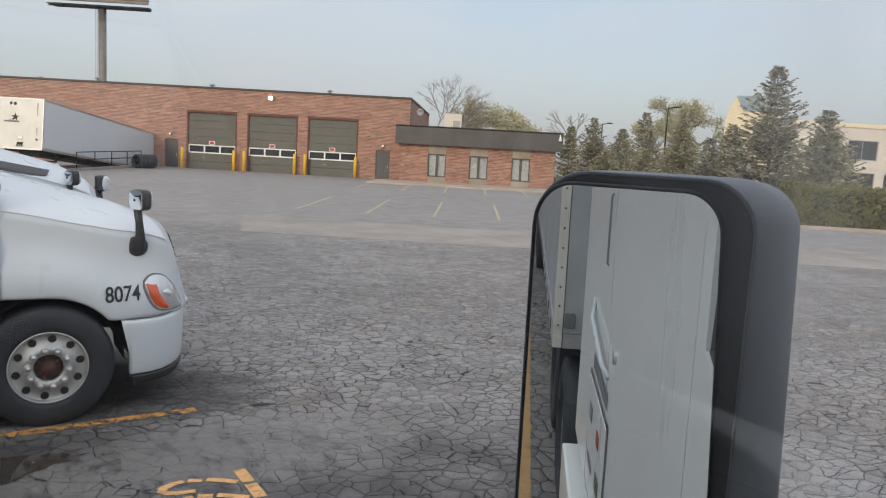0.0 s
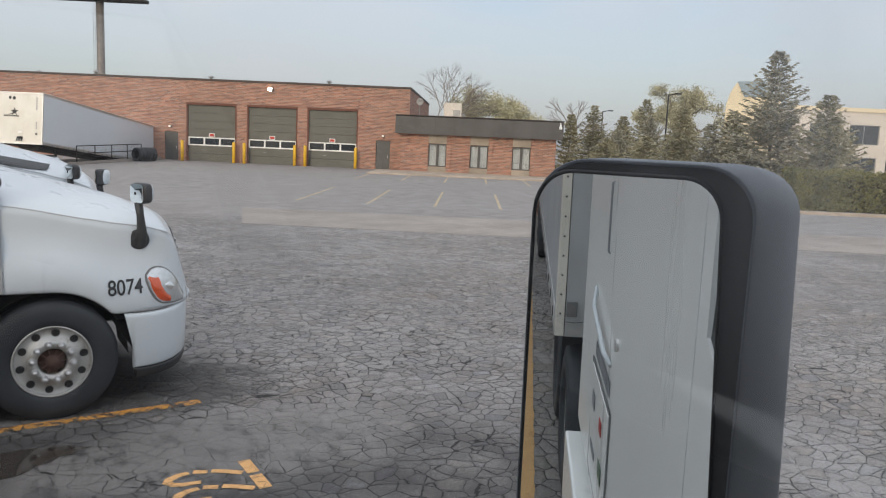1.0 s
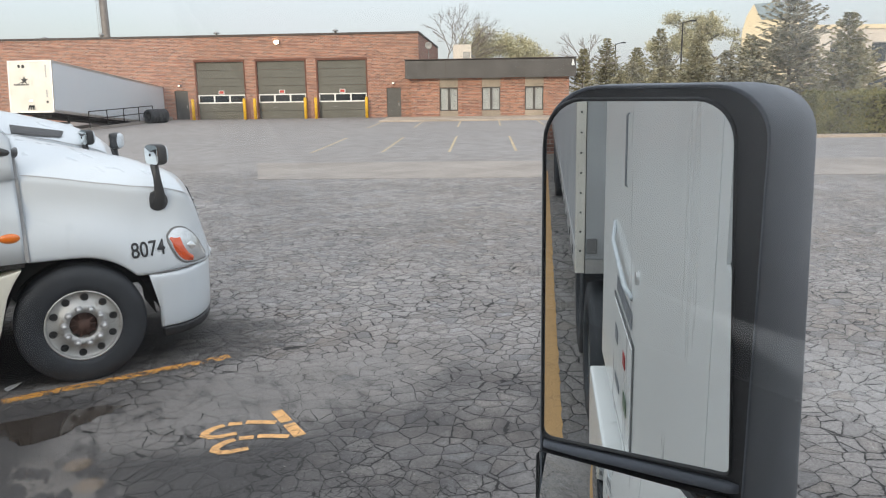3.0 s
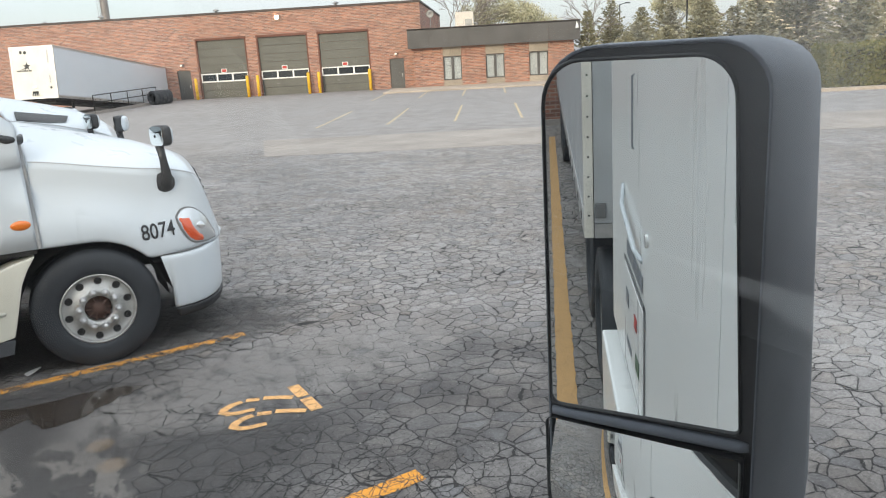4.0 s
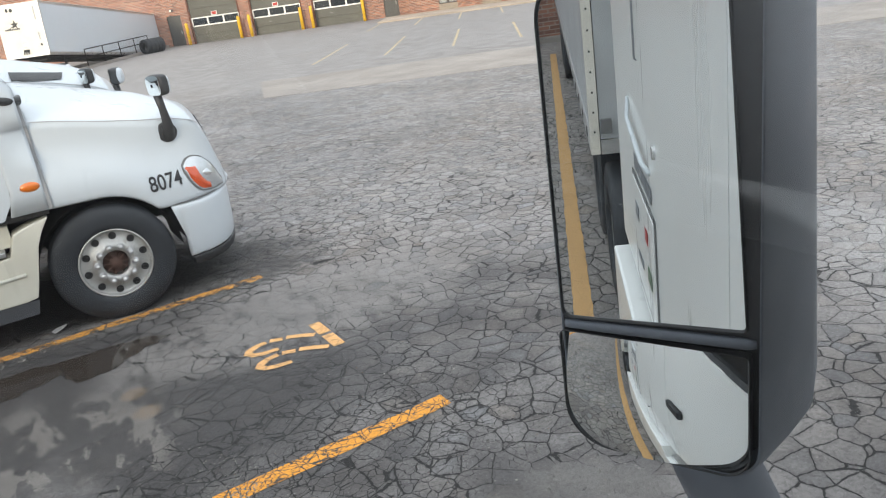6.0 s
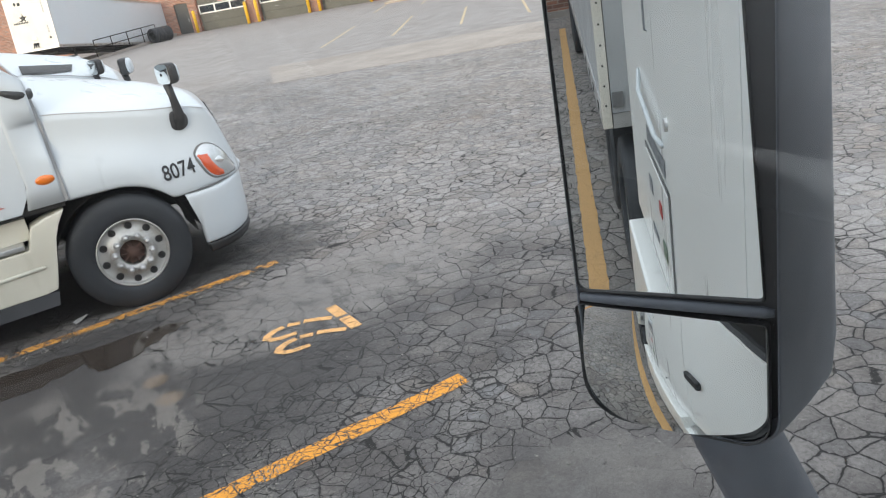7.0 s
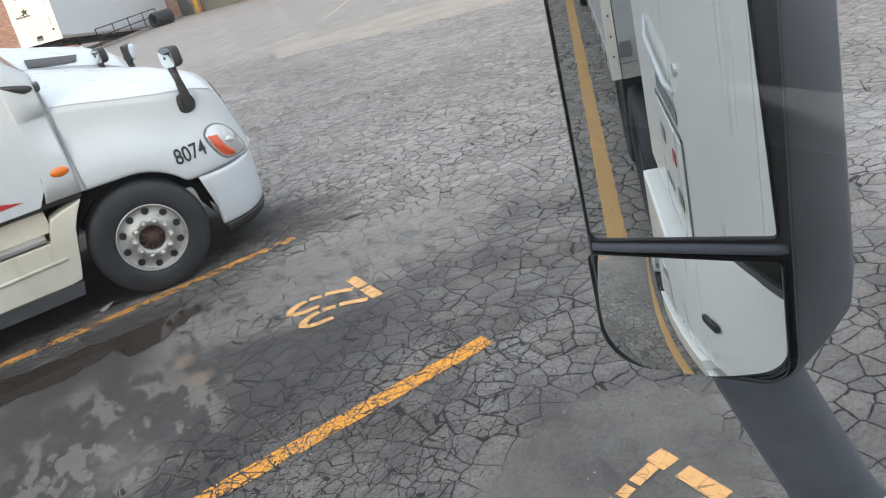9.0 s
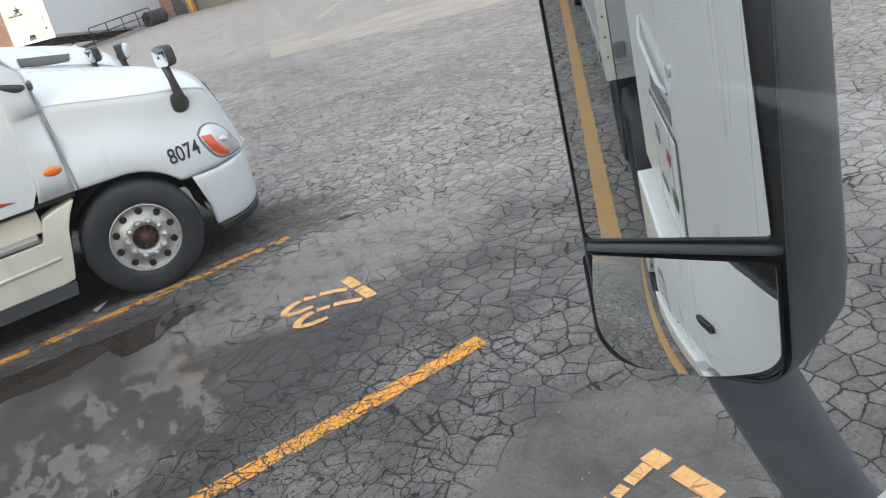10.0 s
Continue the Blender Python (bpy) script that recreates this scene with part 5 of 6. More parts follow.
def door_mirror():
    outer = rounded(-0.014, 0.1915, 1.960, 2.484, (0.035, 0.05, 0.055, 0.045))
    c_u, c_z = 0.09, 2.22
    rings = []
    for off, f, du in ((0.002, 0.975, 0.0), (0.003, 0.992, 0.0), (0.0, 1.0, 0.0), (-0.02, 1.006, -0.005), (-0.07, 1.008, -0.015), (-0.12, 0.985, -0.026), (-0.160, 0.91, -0.030), (-0.180, 0.70, -0.024), (-0.187, 0.30, 0.0)):
        rings.append([on_glass(c_u + (u - c_u) * f + du - 0.20 * off * (z - c_z), c_z + (z - c_z) * (f if f < 0.97 else 1 + (f - 1) * 0.5), off) for u, z in outer])
    hs = part("door_mirror", loft(rings, close=True), M["housing"], own, "dark grey plastic door mirror housing", smooth=True)
    big = rounded(0.000, 0.187, 2.133, 2.470, (0.006, 0.010, 0.040, 0.034), slant=0.009)
    low = rounded(-0.003, 0.1935, 1.962, 2.106, (0.028, 0.050, 0.008, 0.006), slant=0.0)
    big = [(u + 0.016 * max(0.0, (z - 2.13) / 0.34) * (1 - u / 0.187), z) for u, z in big]
    # bezel: a rim round each glass, standing a little proud
    for outline, thick in ((big, 1.0), (low, 0.3)):
        mu, mz = sum(u for u, _ in outline) / len(outline), sum(z for _, z in outline) / len(outline)
        rows = []
        for off, g in ((0.001, -0.001), (0.005, 0.0), (0.006, 0.002), (0.005, 0.004), (-0.004, 0.005)):
            row = []
            for u, z in outline:
                d = Vector((u - mu, (z - mz))).normalized()
                row.append(on_glass(u + d.x * g * thick, z + d.y * g * 0.8 * thick, off))
            rows.append(row)
        part("bezel", loft(rows, close=True), M["black"], hs, smooth=True)
    bar = rod([on_glass(u, 2.1195 - 0.005 * u / 0.187, 0.002) for u in (-0.009, 0.0, 0.05, 0.10, 0.15, 0.186)], [0.004, 0.006, 0.0062, 0.0062, 0.006, 0.005], 12)
    part("divider_bar", bar, M["housing"], hs, "grey bar between the two glasses", smooth=True)
    b = bmesh.new()
    b.faces.new([b.verts.new(on_glass(u, z, 0.003)) for u, z in big])
    part("flat_glass", b, M["mirror"], hs, "flat mirror glass")
    rows = []
    lu, lz = 0.095, 2.034
    even = []
    for k in range(72):
        a = 2 * math.pi * k / 72
        du, dz = math.cos(a), math.sin(a)
        best = 0.0
        for (u0, z0), (u1, z1) in zip(low, low[1:] + low[:1]):
            det = du * (z0 - z1) - dz * (u0 - u1)
            if abs(det) > 1e-12:
                s = ((u0 - lu) * (z0 - z1) - (z0 - lz) * (u0 - u1)) / det
                f = (du * (z0 - lz) - dz * (u0 - lu)) / det
                if s > 0 and -1e-6 <= f <= 1 + 1e-6:
                    best = max(best, s)
        even.append((lu + du * best, lz + dz * best))
    for f in [0.01] + [k / 18 for k in range(1, 19)]:
        row = []
        for u, z in even:
            a, e = lu + (u - lu) * f, lz + (z - lz) * f
            row.append(on_glass(a, e, 0.0125 - ((a - 0.108) ** 2 + (e - 2.028) ** 2) / (2 * 0.39)))
        rows.append(row)
    part("convex_glass", loft(rows, close=True), M["mirror"], hs, "convex mirror glass", smooth=True)
    for outline, off in ((rounded(-0.011, 0.1885, 2.112, 2.480, (0.004, 0.004, 0.052, 0.042)), 0.0015), ([(c_u + (u - c_u) * 0.98, c_z + (z - c_z) * 0.985) for u, z in outer], -0.035)):
        back = bmesh.new()
        back.faces.new([back.verts.new(on_glass(u, z, off)) for u, z in outline])
        part("back_plate", back, M["black"], hs)
    arm = [LOCAL @ Vector(p) for p in ((-1.300, -3.12, 1.955), (-1.284, -3.12, 1.906), (-1.215, -3.12, 1.760), (-1.136, -3.12, 1.596), (-1.06, -3.18, 1.44), (-1.03, -3.34, 1.36))]
    part("mirror_arm", rod(arm, [0.050, 0.051, 0.055, 0.059, 0.062, 0.062], 16, flat=0.95), M["housing"], hs, "dark tubular mirror arm", smooth=True)


door_mirror()


# ---- semi-trailers: x back from the nose ----
def trailer(m, label, length, w, z0, z1, axles, nose, side, own=False):
    root = thing("semi_trailer", m, label, "trailer")
    h = w / 2
    sk = bmesh.new()
    for a, c in ((-h, -h + 0.03), (h - 0.03, h)):
        box(0.03, length, a, c, z0 + 0.12, z1 - 0.10, bm=sk)
    part("side_panel", sk, side, root)
    part("roof", box(0.03, length, -h + 0.02, h - 0.02, z1 - 0.04, z1), side, root)
    part("nose_panel", box(0.0, 0.028, -h + 0.06, h - 0.06, z0 + 0.10, z1 - 0.06), nose, root, "front panel with streaks")
    part("floor", box(0.03, length, -h + 0.031, h - 0.031, z0 + 0.06, z0 + 0.14), M["chassis"], root)
    part("rear_door", box(length, length + 0.04, -h + 0.02, h - 0.02, z0, z1), side, root)
    for sd in (-1, 1):
        a, c = sorted((sd * (h - 0.055), sd * (h + 0.008)))
        part("corner_post", box(-0.012, 0.07, a, c, z0, z1, 0.008), M["trailer_sunlit" if own else "alu"], root)
        if own:
            for k in range(22):
                y = sd * (h - 0.024)
                part("rivet", box(-0.016, -0.0125, y - 0.006, y + 0.006, z0 + 0.15 + k * 0.13, z0 + 0.162 + k * 0.13), M["chassis"], root)
            part("marker_lamp", box(-0.03, -0.0125, sd * (h - 0.10) - 0.035, sd * (h - 0.10) + 0.035, z0 + 0.14, z0 + 0.24, 0.006), M["seam"], root, "dark marker lamp")
        part("bottom_rail", box(0.072, length, a, c, z0, z0 + 0.16, 0.004), M["alu"], root, "aluminium bottom rail")
        part("top_rail", box(0.072, length, a, c, z1 - 0.13, z1 + 0.01, 0.004), M["alu"], root)
        for k in range(int(length / 0.6)):
            part("rivet_plate", box(0.35 + k * 0.6, 0.44 + k * 0.6, min(sd * (h + 0.008), sd * (h + 0.012)), max(sd * (h + 0.008), sd * (h + 0.012)), z0 + 0.04, z0 + 0.10), M["chassis"], root)
        part("landing_leg", box(2.35, 2.47, sd * 0.75 - 0.06, sd * 0.75 + 0.06, 0.32, z0 + 0.05), M["chassis"], root)
        part("landing_foot", box(2.26, 2.56, sd * 0.75 - 0.14, sd * 0.75 + 0.14, 0.26 if not own else 0.30, 0.319), M["galv"], root)
        for x in axles:
            for y in (h - 0.04, h - 0.38):
                wheel(root, x, sd * y, 0.50, sd, steer=False, detail=False)
    part("front_rail", box(-0.014, 0.026, -h + 0.06, h - 0.06, z0, z0 + 0.097), M["alu"], root)
    part("front_rail", box(-0.014, 0.026, -h + 0.06, h - 0.06, z1 - 0.057, z1), M["alu"], root)
    part("subframe", box(axles[0] - 1.2, axles[-1] + 1.2, -0.55, 0.55, 0.75, z0 + 0.05), M["chassis"], root)
    if not own:
        part("underframe", box(0.9, axles[0] - 1.21, -0.6, 0.6, z0 - 0.22, z0 + 0.055), M["chassis"], root, "black underframe")
        for k in range(20):
            part("cross_member", box(0.5 + k * 0.5, 0.56 + k * 0.5, -h + 0.06, h - 0.06, z0 - 0.05, z0 + 0.054), M["chassis"], root)
    part("cross_brace", box(2.36, 2.46, -0.69, 0.69, 0.62, 0.70), M["chassis"], root)
    part("air_connector", box(-0.06, -0.001, -0.16, 0.16, z0 + 0.30, z0 + 0.42, 0.01), M["chassis"], root)
    for dy in (-0.12, 0.0, 0.12):
        part("air_line", rod([(-0.05, dy, z0 + 0.36), (-0.09, dy, z0 + 0.30), (-0.08, dy * 1.3, z0 + 0.16)], 0.028, 8), M["black"], root)
    part("document_box", box(-0.03, -0.001, -0.13, 0.13, z0 + 0.58, z0 + 0.76, 0.01), M["alu"], root)
    return root


TL = 15.0
slope = math.degrees(math.atan2(1.56, TL))
nose = lot(-2.60 - 1.30, -15.2)
yard = trailer(Matrix.Translation((nose.x, nose.y, 0.16)) @ pose(0, 0, 0, 0, 0, -34.77 + 90) @ pose(0, 0, 0, 0, slope, 0), "long white box trailer backed into the sunken dock", TL, 2.6, 1.12, 4.06, (11.2, 12.45), M["trailer_sunlit"], M["trailer_shaded"])


def nose_marks():
    star = []
    for k in range(10):
        r, a = (0.26 if k % 2 == 0 else 0.10), math.pi * k / 5 + 0.3
        star.append((0.35 - r * math.cos(a) * 1.0, 2.95 + r * math.sin(a)))
    def flat(pts, name, mat):
        part(name, prism(pts, -0.006, -0.002, "x"), M[mat], yard)
    flat(star, "logo_star", "number")
    flat([(0.36, 2.83), (0.78, 2.76), (0.40, 2.90)], "logo_swoosh", "number")
    for k in range(9):
        flat([(0.10 + 0.10 * k, 2.66), (0.175 + 0.10 * k, 2.66), (0.175 + 0.10 * k, 2.755), (0.10 + 0.10 * k, 2.755)], "lettering_bar", "number")
    flat([(0.38 + 0.10 * math.cos(a), 3.72 + 0.10 * math.sin(a)) for a in (2 * math.pi * k / 14 for k in range(14))], "marker", "black")
    flat([(0.62 + 0.08 * math.cos(a), 3.74 + 0.10 * math.sin(a)) for a in (2 * math.pi * k / 14 for k in range(14))], "marker", "black")
    for z in (3.1, 3.25, 3.4, 3.55, 3.7, 2.3, 2.15, 2.0):
        flat([(-0.98, z), (-0.90, z), (-0.90, z + 0.09), (-0.98, z + 0.09)], "serial_bar", "grey_mark")
    flat([(-0.95 + 0.07 * math.cos(a), 1.72 + 0.07 * math.sin(a)) for a in (2 * math.pi * k / 14 for k in range(14))], "marker", "black")


nose_marks()
trailer(pose(-5.60, OWN_Y, 0, 0, 0, 180), "white own box trailer coupled behind the cab", 13.2, 2.60, 1.13, 4.05, (9.6, 10.85), M["trailer_grey"], M["trailer_grey"], own=True)


def back_wall():
    root = thing("wall_rear", pose(-20.8, -6, 0), "red brick wall at the end of the truck bays", "wall", kind="structure")
    part("brick_wall", box(-0.4, 0, -22, 14, -0.2, 5.2), M["brick_back"], root)
    part("coping", box(-0.45, 0.05, -22, 14, 5.2, 5.32), M["coping"], root)
    part("footing", box(0.002, 0.10, -22, 14, -0.1, 0.16, 0.02), M["concrete"], root)


back_wall()


# ---- dock rail and tyres ----
def dock_rail():
    root = thing("dock_railing", FACADE, "dark steel pipe railing beside the loading dock", "railing")
    s, n0, n1 = -2.14, -12.2, -3.2
    z = lambda n: 0.18 + 0.18 * (n + 17) / 17
    for f in (0.98, 0.52):
        part("rail", rod([(s, n0, z(n0) + f), (s, n1, z(n1) + f)], 0.03, 8), M["chassis"], root)
    for k in range(5):
        n = n0 + (n1 - n0) * k / 4
        part("post", rod([(s, n, z(n) - 0.1), (s, n, z(n) + 0.99)], 0.03, 8), M["chassis"], root)


dock_rail()


def loose_tyre(k):
    root = thing("loose_tyre", FACADE @ pose(-1.72 + 0.135 * k, -5.0 + 0.285 * k, 0.10 + 0.002 * k, 0, 0, -24 - 2 * k), "old black truck tyre standing in a row", "tyre", "tyres by the dock")
    prof = [(0.29, 0.05), (0.31, 0.0), (0.42, -0.012), (0.48, 0.02), (0.50, 0.06), (0.50, 0.22), (0.48, 0.26), (0.42, 0.29), (0.31, 0.28), (0.29, 0.23), (0.33, 0.14), (0.29, 0.05)]
    part("tyre", lathe(prof, 36, (0, 0, 0.50)), M["rubber"], root, smooth=True)


for k in range(5):
    loose_tyre(k)


# ---- billboard ----
def billboard():
    root = thing("billboard", pose(15.9, 119.5, 0, 0, 0, -32), "tall steel billboard on one weathered column", "billboard")
    part("column", rod([(0, 0, -0.5), (0, 0, 20.6)], 0.55, 24), M["pole"], root, smooth=True)
    part("board", box(-7.0, 7.0, -0.9, -0.6, 21.3, 25.5), M["pole"], root)
    part("catwalk", box(-7.2, 7.6, -1.9, -0.95, 20.55, 20.68), M["chassis"], root)
    part("truss", box(-7.0, 7.0, -0.55, 0.5, 20.5, 20.95), M["chassis"], root)
    for k in range(9):
        part("bracket", rod([(-6.8 + k * 1.7, -0.5, 20.6), (-6.8 + k * 1.7, -2.2, 20.25)], 0.08, 6), M["chassis"], root)
    part("railing", rod([(-7.2, -1.9, 21.6), (7.6, -1.9, 21.6)], 0.04, 6), M["chassis"], root)
    for x in (-0.75, -0.45):
        part("ladder_rail", rod([(x, -0.62, 3), (x, -0.62, 20.6)], 0.03, 6), M["galv"], root)
    for k in range(34):
        part("rung", rod([(-0.75, -0.62, 3.2 + k * 0.5), (-0.45, -0.62, 3.2 + k * 0.5)], 0.02, 5), M["galv"], root)


billboard()


# ---- trees and hedge ----
def blades(rng, b_v, b_f, p, d, size, width):
    """One small leaf or needle spray: a kinked pair of faces."""
    side = d.cross(Vector((rng.uniform(-1, 1), rng.uniform(-1, 1), rng.uniform(-1, 1)))).normalized() * width
    i = len(b_v)
    mid = p + d * size * 0.5 + Vector((0, 0, size * 0.08))
    b_v += [p - side * 0.4, p + side * 0.4, mid + side, mid - side, p + d * size]
    b_f += [(i, i + 1, i + 2, i + 3), (i + 3, i + 2, i + 4)]


def mesh_from(name, vs, fs, material, parent, label=""):
    me = bpy.data.meshes.new(name)
    me.from_pydata([tuple(v) for v in vs], [], fs)
    me.materials.append(material)
    ob = new(name, me)
    ob.parent = parent
    return tagged(ob, label) if label else ob


def conifer(x, y, h, r, seed, material="needle", base=0.6, dense=1.0, label="dark green spruce tree with tiered branches"):
    rng = random.Random(seed)
    root = thing("spruce_tree", pose(x, y, 0.1, 0, 0, rng.uniform(0, 360)), label, "tree", "spruces behind the hedge")
    part("trunk", rod([(0, 0, -0.3), (0.03, 0, h * 0.4), (0, 0.03, h * 0.97)], [0.03 * h * 0.6, 0.02 * h * 0.6, 0.01], 8), M["bark"], root)
    vs, fs = [], []
    z = base
    while z < h:
        f = (z - base) / (h - base)
        reach = 1.22 * r * (1 - f) ** 0.85 * rng.uniform(0.75, 1.12) + 0.08
        n = max(4, int((6 + 7 * (1 - f)) * dense))
        a0 = rng.uniform(0, 6.28)
        for k in range(n):
            a = a0 + 6.283 * k / n + rng.uniform(-.3, .3)
            L = reach * rng.uniform(0.45, 1.2)
            droop = -0.25 + 0.75 * f + rng.uniform(-.35, .35)
            steps = max(3, int(L / 0.16))
            for j in range(1, steps + 1):
                q = j / steps
                p = Vector((math.cos(a) * L * q, math.sin(a) * L * q, z + L * q * droop * 0.6 + 0.22 * L * q * q))
                for side in (-1, 1):
                    d = Vector((math.cos(a + side * rng.uniform(0.3, 1.0)), math.sin(a + side * rng.uniform(0.3, 1.0)), rng.uniform(-0.35, 0.35))).normalized()
                    blades(rng, vs, fs, p, d, rng.uniform(0.20, 0.38) * (0.6 + 0.05 * h), rng.uniform(0.045, 0.09))
        z += rng.uniform(0.08, 0.26) * (0.5 + 0.06 * h)
    mesh_from("crown", vs, fs, M[material], root)
    return root


def branchy(x, y, h, seed, label, leafy=0.0, spread=0.55, depth=5, name="bare_tree", twig=1.0):
    """A trunk that forks into limbs and twigs, with or without young leaves."""
    rng = random.Random(seed)
    root = thing(name, pose(x, y, 0), label, "tree")
    b = bmesh.new()
    vs, fs = [], []
    def grow(p, d, L, rad, k):
        q = p + d * L + Vector((rng.uniform(-1, 1), rng.uniform(-1, 1), 0)) * L * 0.06
        rod([p, p.lerp(q, 0.5) + Vector((rng.uniform(-1, 1), rng.uniform(-1, 1), rng.uniform(-1, 1))) * L * 0.06, q], [rad, rad * 0.85, rad * 0.74], 4 if k > 2 else 7, bm=limbs)
        if leafy and k >= depth - 2:
            for _ in range(int(leafy * 7)):
                t = p.lerp(q, rng.random()) + Vector((rng.gauss(0, 1), rng.gauss(0, 1), rng.gauss(0, 1))) * 0.28
                blades(rng, vs, fs, t, Vector((rng.gauss(0, 1), rng.gauss(0, 1), rng.gauss(0, 1))).normalized(), rng.uniform(0.14, 0.26), rng.uniform(0.05, 0.09))
        if k >= depth:
            return
        for i in range(rng.choice((2, 3, 3)) if k else 4):
            e = (d + Vector((rng.gauss(0, 1), rng.gauss(0, 1), rng.gauss(0, 0.5))) * spread).normalized()
            e.z = max(e.z, -0.15)
            grow(q if i else p.lerp(q, 0.85), e, L * rng.uniform(0.58, 0.80), rad * rng.uniform(0.56, 0.72), k + 1)
    limbs = bmesh.new()
    grow(Vector((0, 0, -0.3)), Vector((0, 0, 1)), h * 0.30, h * 0.020 * twig, 0)
    part("trunk", limbs, M["bark"], root, "grey-brown trunk and limbs")
    if leafy:
        mesh_from("crown", vs, fs, M["spring"], root, "thin yellow-green spring leaves")
    return root


FRONT_SPRUCES = (
    (44.55, 27.7, 9.3, 3.1, 1, "needle_blue", 0.3), (43.7, 23.4, 6.2, 2.3, 2, "needle", 0.3), (36.2, 38.6, 4.7, 1.0, 3, "needle", 0.3),
    (55.4, 56.3, 6.9, 2.0, 4, "needle", 0.3), (58.0, 54.5, 5.9, 1.7, 5, "needle", 0.3), (60.2, 53.4, 7.8, 2.2, 6, "needle", 0.3),
    (59.6, 47.6, 6.7, 1.7, 7, "needle", 0.3), (57.5, 50.2, 5.6, 1.8, 8, "needle_blue", 0.2), (47.5, 33.0, 5.6, 2.2, 9, "needle", 0.2),
)
BACK_SPRUCES = (
    (43.2, 31.6, 4.4, 1.9, 10, "needle_blue", 0.2), (48.5, 38.5, 5.4, 2.0, 11, "needle", 0.2), (61.5, 49.6, 7.0, 2.0, 12, "needle", 0.3),
    (50.2, 47.0, 4.6, 2.2, 13, "needle", 0.2), (47.2, 44.5, 4.0, 2.1, 14, "needle_blue", 0.2), (53.0, 42.6, 5.2, 2.2, 15, "needle", 0.2),
    (42.6, 41.2, 3.2, 1.7, 16, "needle", 0.2), (49.2, 26.0, 5.2, 2.1, 17, "needle", 0.2), (41.0, 35.6, 3.4, 1.7, 18, "needle", 0.2))
for x, y, h, r, sd, mt, base in FRONT_SPRUCES + BACK_SPRUCES:
    conifer(x, y, h, r, sd, mt, base, 1.0 if h > 5 else 0.9, "blue-green spruce tree with tiered branches" if mt == "needle_blue" else "dark green spruce tree with tiered branches")
branchy(38.6, 60.6, 12.2, 21, "bare grey tree behind the office roof", depth=6, spread=0.42, twig=0.42)
branchy(40.9, 62.9, 11.2, 22, "bare grey tree behind the office roof", depth=6, spread=0.42, twig=0.4)
branchy(47.5, 64.5, 10.0, 23, "tree with young yellow-green leaves behind the office", 0.9, 0.55, 6, "leafing_tree", 0.6)
branchy(53.0, 67.0, 9.6, 24, "tree with young yellow-green leaves behind the office", 0.9, 0.55, 6, "leafing_tree")
branchy(76.2, 61.7, 14.0, 25, "tall tree with thin spring leaves", 1.8, 0.62, 6, "leafing_tree")
branchy(73.4, 63.6, 11.0, 27, "tree with thin spring leaves beside the street lamp", 1.6, 0.6, 6, "leafing_tree", 0.7)
branchy(50.5, 54.0, 9.0, 26, "slender bare tree beside the spruces", depth=5, spread=0.35, twig=0.7)


def hedge():
    rng = random.Random(7)
    root = thing("hedge", FACADE, "clipped green boxwood hedge behind a kerb", "hedge", kind="stuff")
    s0, s1, n0, n1, h = 37.2, 80.0, -21.9, -20.0, 1.86
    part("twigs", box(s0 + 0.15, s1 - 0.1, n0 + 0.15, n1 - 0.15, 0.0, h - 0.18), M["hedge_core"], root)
    vs, fs = [], []
    for _ in range(26000):
        s = s0 + (s1 - s0) * rng.random() ** 1.5
        f = rng.random()
        if f < 0.62:
            p = Vector((s, n0 + rng.gauss(0.05, 0.06), rng.uniform(0.05, h)))
        elif f < 0.92:
            p = Vector((s, rng.uniform(n0, n1), h + rng.gauss(-0.05, 0.045)))
        else:
            p = Vector((s0 + rng.gauss(0.05, 0.05), rng.uniform(n0, n1), rng.uniform(0.05, h)))
        p.z += 0.04 * math.sin(s * 2.1) + 0.03 * math.sin(s * 5.3)
        blades(rng, vs, fs, p, Vector((rng.gauss(0, 1), rng.gauss(-0.4, 1), rng.gauss(0.3, 1))).normalized(), rng.uniform(0.08, 0.17), rng.uniform(0.03, 0.06))
    mesh_from("foliage", vs, fs, M["hedge"], root)


hedge()


# ---- street lamps and far buildings ----
def street_lamp(x, y, h):
    root = thing("street_lamp", pose(x, y, 0), "tall dark street lamp with a short arm", "street lamp", "street lamps")
    part("pole", rod([(0, 0, -0.3), (0, 0, h)], [0.10, 0.07], 10), M["chassis"], root, smooth=True)
    part("arm", rod([(0, 0, h - 0.1), (0.55, -0.4, h + 0.08)], 0.05, 8), M["chassis"], root)
    part("lamp_head", box(0.45, 1.15, -0.75, -0.42, h + 0.02, h + 0.16, 0.03), M["chassis"], root)


street_lamp(62.0, 52.1, 8.5)
street_lamp(70.6, 70.6, 7.4)


def gable_house():
    root = thing("gabled_building", pose(64.03, 45.27, 0, 0, 0, -62), "yellow gabled building with a blue-grey roof", "building")
    part("gable_wall", prism([(-0.85, -0.2), (4.2, -0.2), (4.2, 8.2), (0.2, 9.62), (0.0, 9.62), (-0.55, 8.6), (-0.85, 7.3)], 0, 0.4), M["gable"], root, "sunlit yellow gable wall")
    part("roof", prism([(0.05, 9.72), (2.6, 9.72), (2.9, 8.2), (0.85, 8.2)], -0.12, -0.01), M["slate"], root, "blue-grey metal roof")
    part("rear_wall", box(-0.5, 4.2, 5.6, 6, -0.2, 6.6), M["gable"], root)
    part("side_wall", box(3.8, 4.2, 0.41, 5.59, -0.2, 6.6), M["gable"], root)
    part("roof", prism([(0.0, 9.72), (4.3, 8.35), (4.3, 8.2), (0.0, 9.6)], 0.41, 6.2), M["slate"], root)


gable_house()


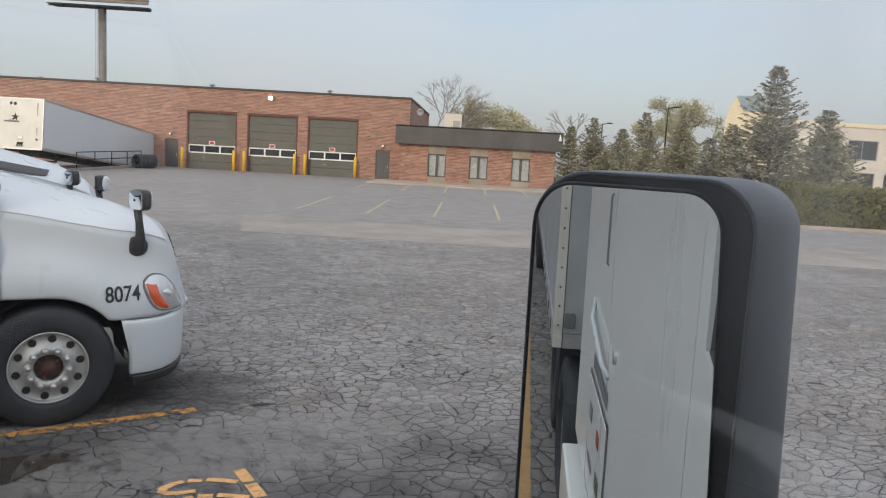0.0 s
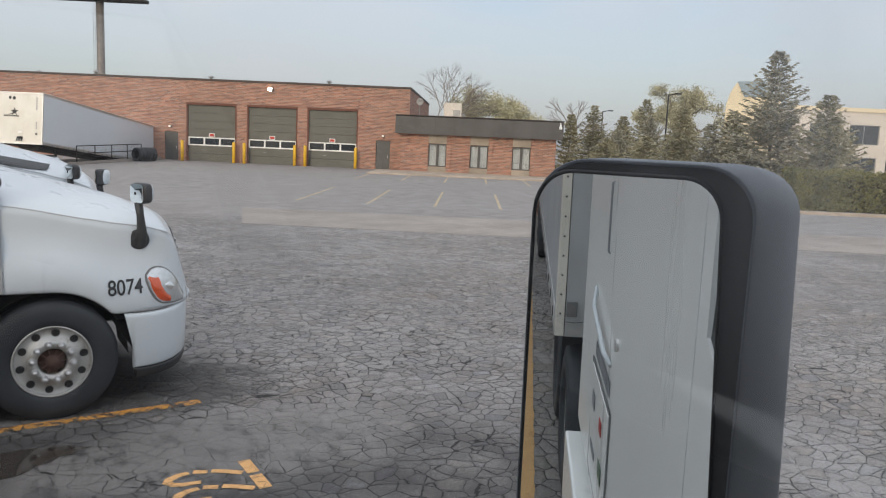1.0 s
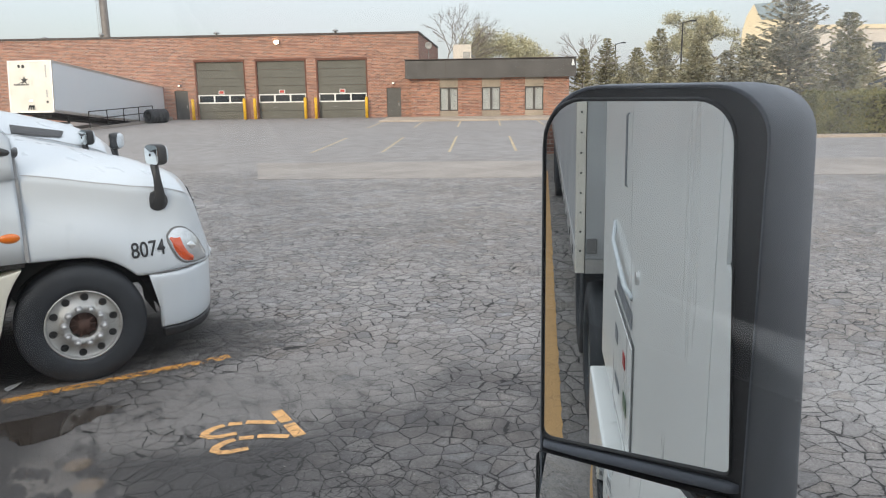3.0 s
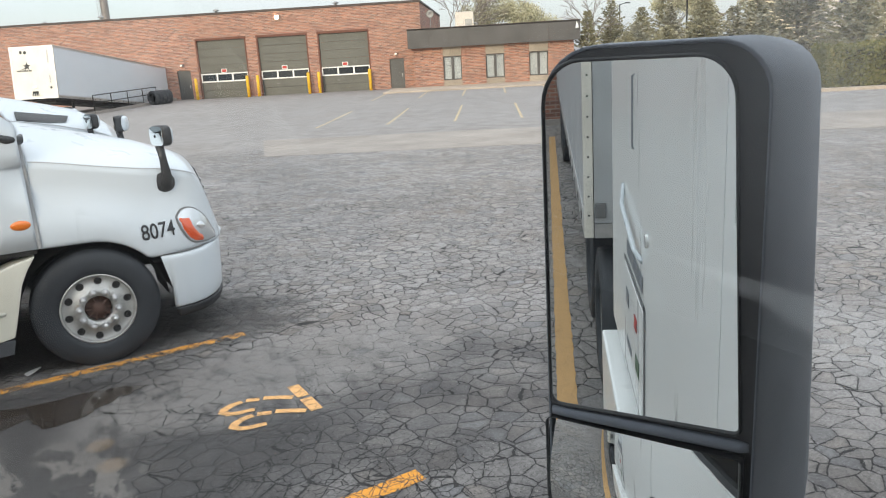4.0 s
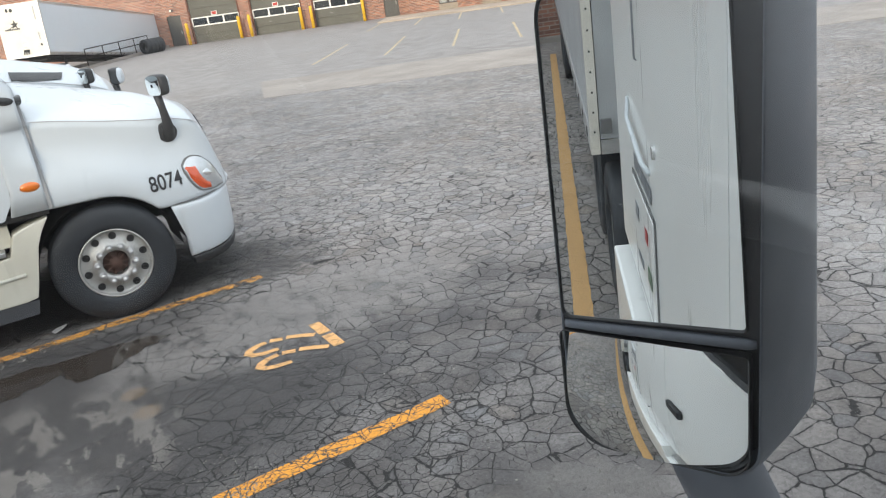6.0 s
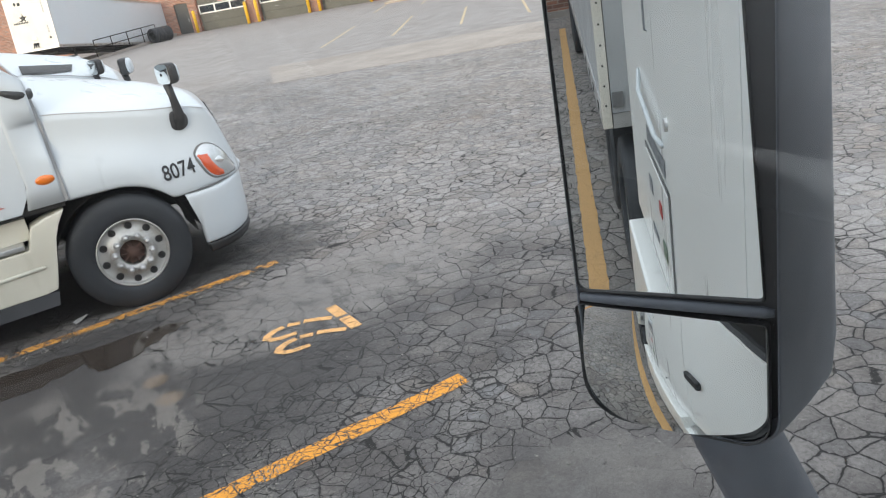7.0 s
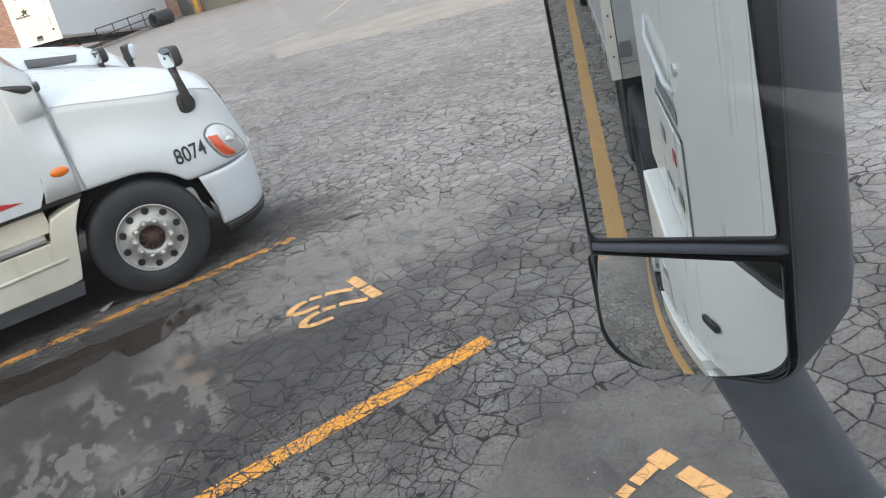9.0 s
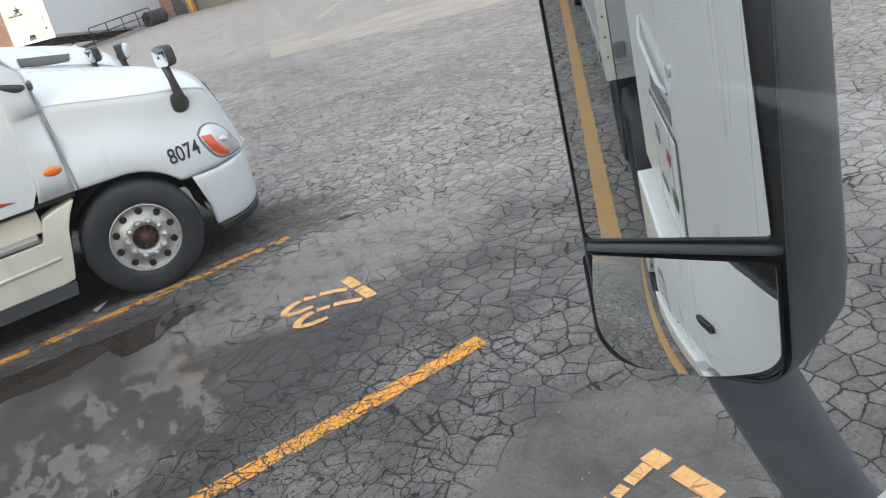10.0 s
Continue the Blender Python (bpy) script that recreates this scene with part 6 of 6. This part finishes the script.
def far_office():
    root = thing("office_block", pose(70.0, 42.2, 0, 0, 0, -30), "two-storey beige office block behind the spruces", "building")
    wins = [(1.5 + k * 4.2, 4.7 + k * 4.2, z, z + 2.0) for k in range(6) for z in (0.7, 4.0)]
    part("wall", wall(0, 28, -0.2, 7.3, 0, 0.4, wins), M["far_wall"], root)
    part("cornice", box(-0.15, 28.15, -0.15, 0.5, 7.3, 7.7), M["gable"], root, "warm sunlit cornice")
    part("side_wall", box(0, 0.4, 0.41, 12, -0.2, 7.3), M["far_wall"], root)
    part("side_wall", box(27.6, 28, 0.41, 12, -0.2, 7.3), M["far_wall"], root)
    part("rear_wall", box(0.41, 27.59, 11.6, 12, -0.2, 7.3), M["far_wall"], root)
    part("roof", box(0.41, 27.59, 0.41, 11.59, 7.0, 7.2), M["roof"], root)
    part("string_course", box(-0.05, 28.05, -0.06, -0.001, 3.1, 3.5), M["far_wall"], root)
    for a, c, z0, z1 in wins:
        w = part("window", wall(a, c, z0, z1, 0.12, 0.2, [(a + 0.08, (a + c) / 2 - 0.04, z0 + 0.08, z1 - 0.08), ((a + c) / 2 + 0.04, c - 0.08, z0 + 0.08, z1 - 0.08)]), M["galv"], root)
        part("pane", box(a + 0.08, c - 0.08, 0.15, 0.16, z0 + 0.08, z1 - 0.08), M["glass_office"], w)


far_office()


def gravel():
    """Crumbled asphalt along the worn line and in the breaks of the lot."""
    rng = random.Random(11)
    vs, fs = [], []
    for _ in range(2600):
        f = rng.random()
        if f < 0.45:
            x, y = rng.uniform(-3.6, -0.2), 3.06 + rng.gauss(0, 0.07)
        elif f < 0.62:
            x, y = -1.35 + rng.gauss(0, 0.10), rng.gauss(0.0, 0.22)
        elif f < 0.75:
            x, y = rng.gauss(0.35, 0.25), rng.gauss(-0.75, 0.3)
        else:
            x, y = rng.uniform(-3, 4), rng.uniform(-2.2, 5)
        r = rng.uniform(0.003, 0.009) * (1.5 if rng.random() < 0.06 else 1.0)
        i = len(vs)
        k = [rng.uniform(0.6, 1.3) for _ in range(6)]
        vs += [(x + r * k[0], y, r * 0.5), (x, y + r * k[1], r * 0.5), (x - r * k[2], y, r * 0.5), (x, y - r * k[3], r * 0.5), (x, y, r * (0.6 + 0.6 * k[4])), (x, y, 0.0)]
        fs += [(i, i + 1, i + 4), (i + 1, i + 2, i + 4), (i + 2, i + 3, i + 4), (i + 3, i, i + 4), (i + 1, i, i + 5), (i + 2, i + 1, i + 5), (i + 3, i + 2, i + 5), (i, i + 3, i + 5)]
    me = bpy.data.meshes.new("gravel")
    me.from_pydata(vs, [], fs)
    me.materials.append(M["grit"])
    tagged(new("gravel", me), "loose grey crumbs of broken asphalt", "gravel", kind="stuff")


gravel()


def litter():
    b = loft([[(-0.06, -0.05, 0.012), (0.0, -0.06, 0.03), (0.07, -0.04, 0.05)], [(-0.05, 0.05, 0.006), (0.01, 0.05, 0.02), (0.08, 0.06, 0.016)]])
    ob = part("paper_scrap", b, M["paper"])
    ob.matrix_world = pose(-1.93, 3.42, 0.0, 0, 0, 20)
    tagged(ob, "crumpled white scrap of paper under the truck", "litter")


litter()
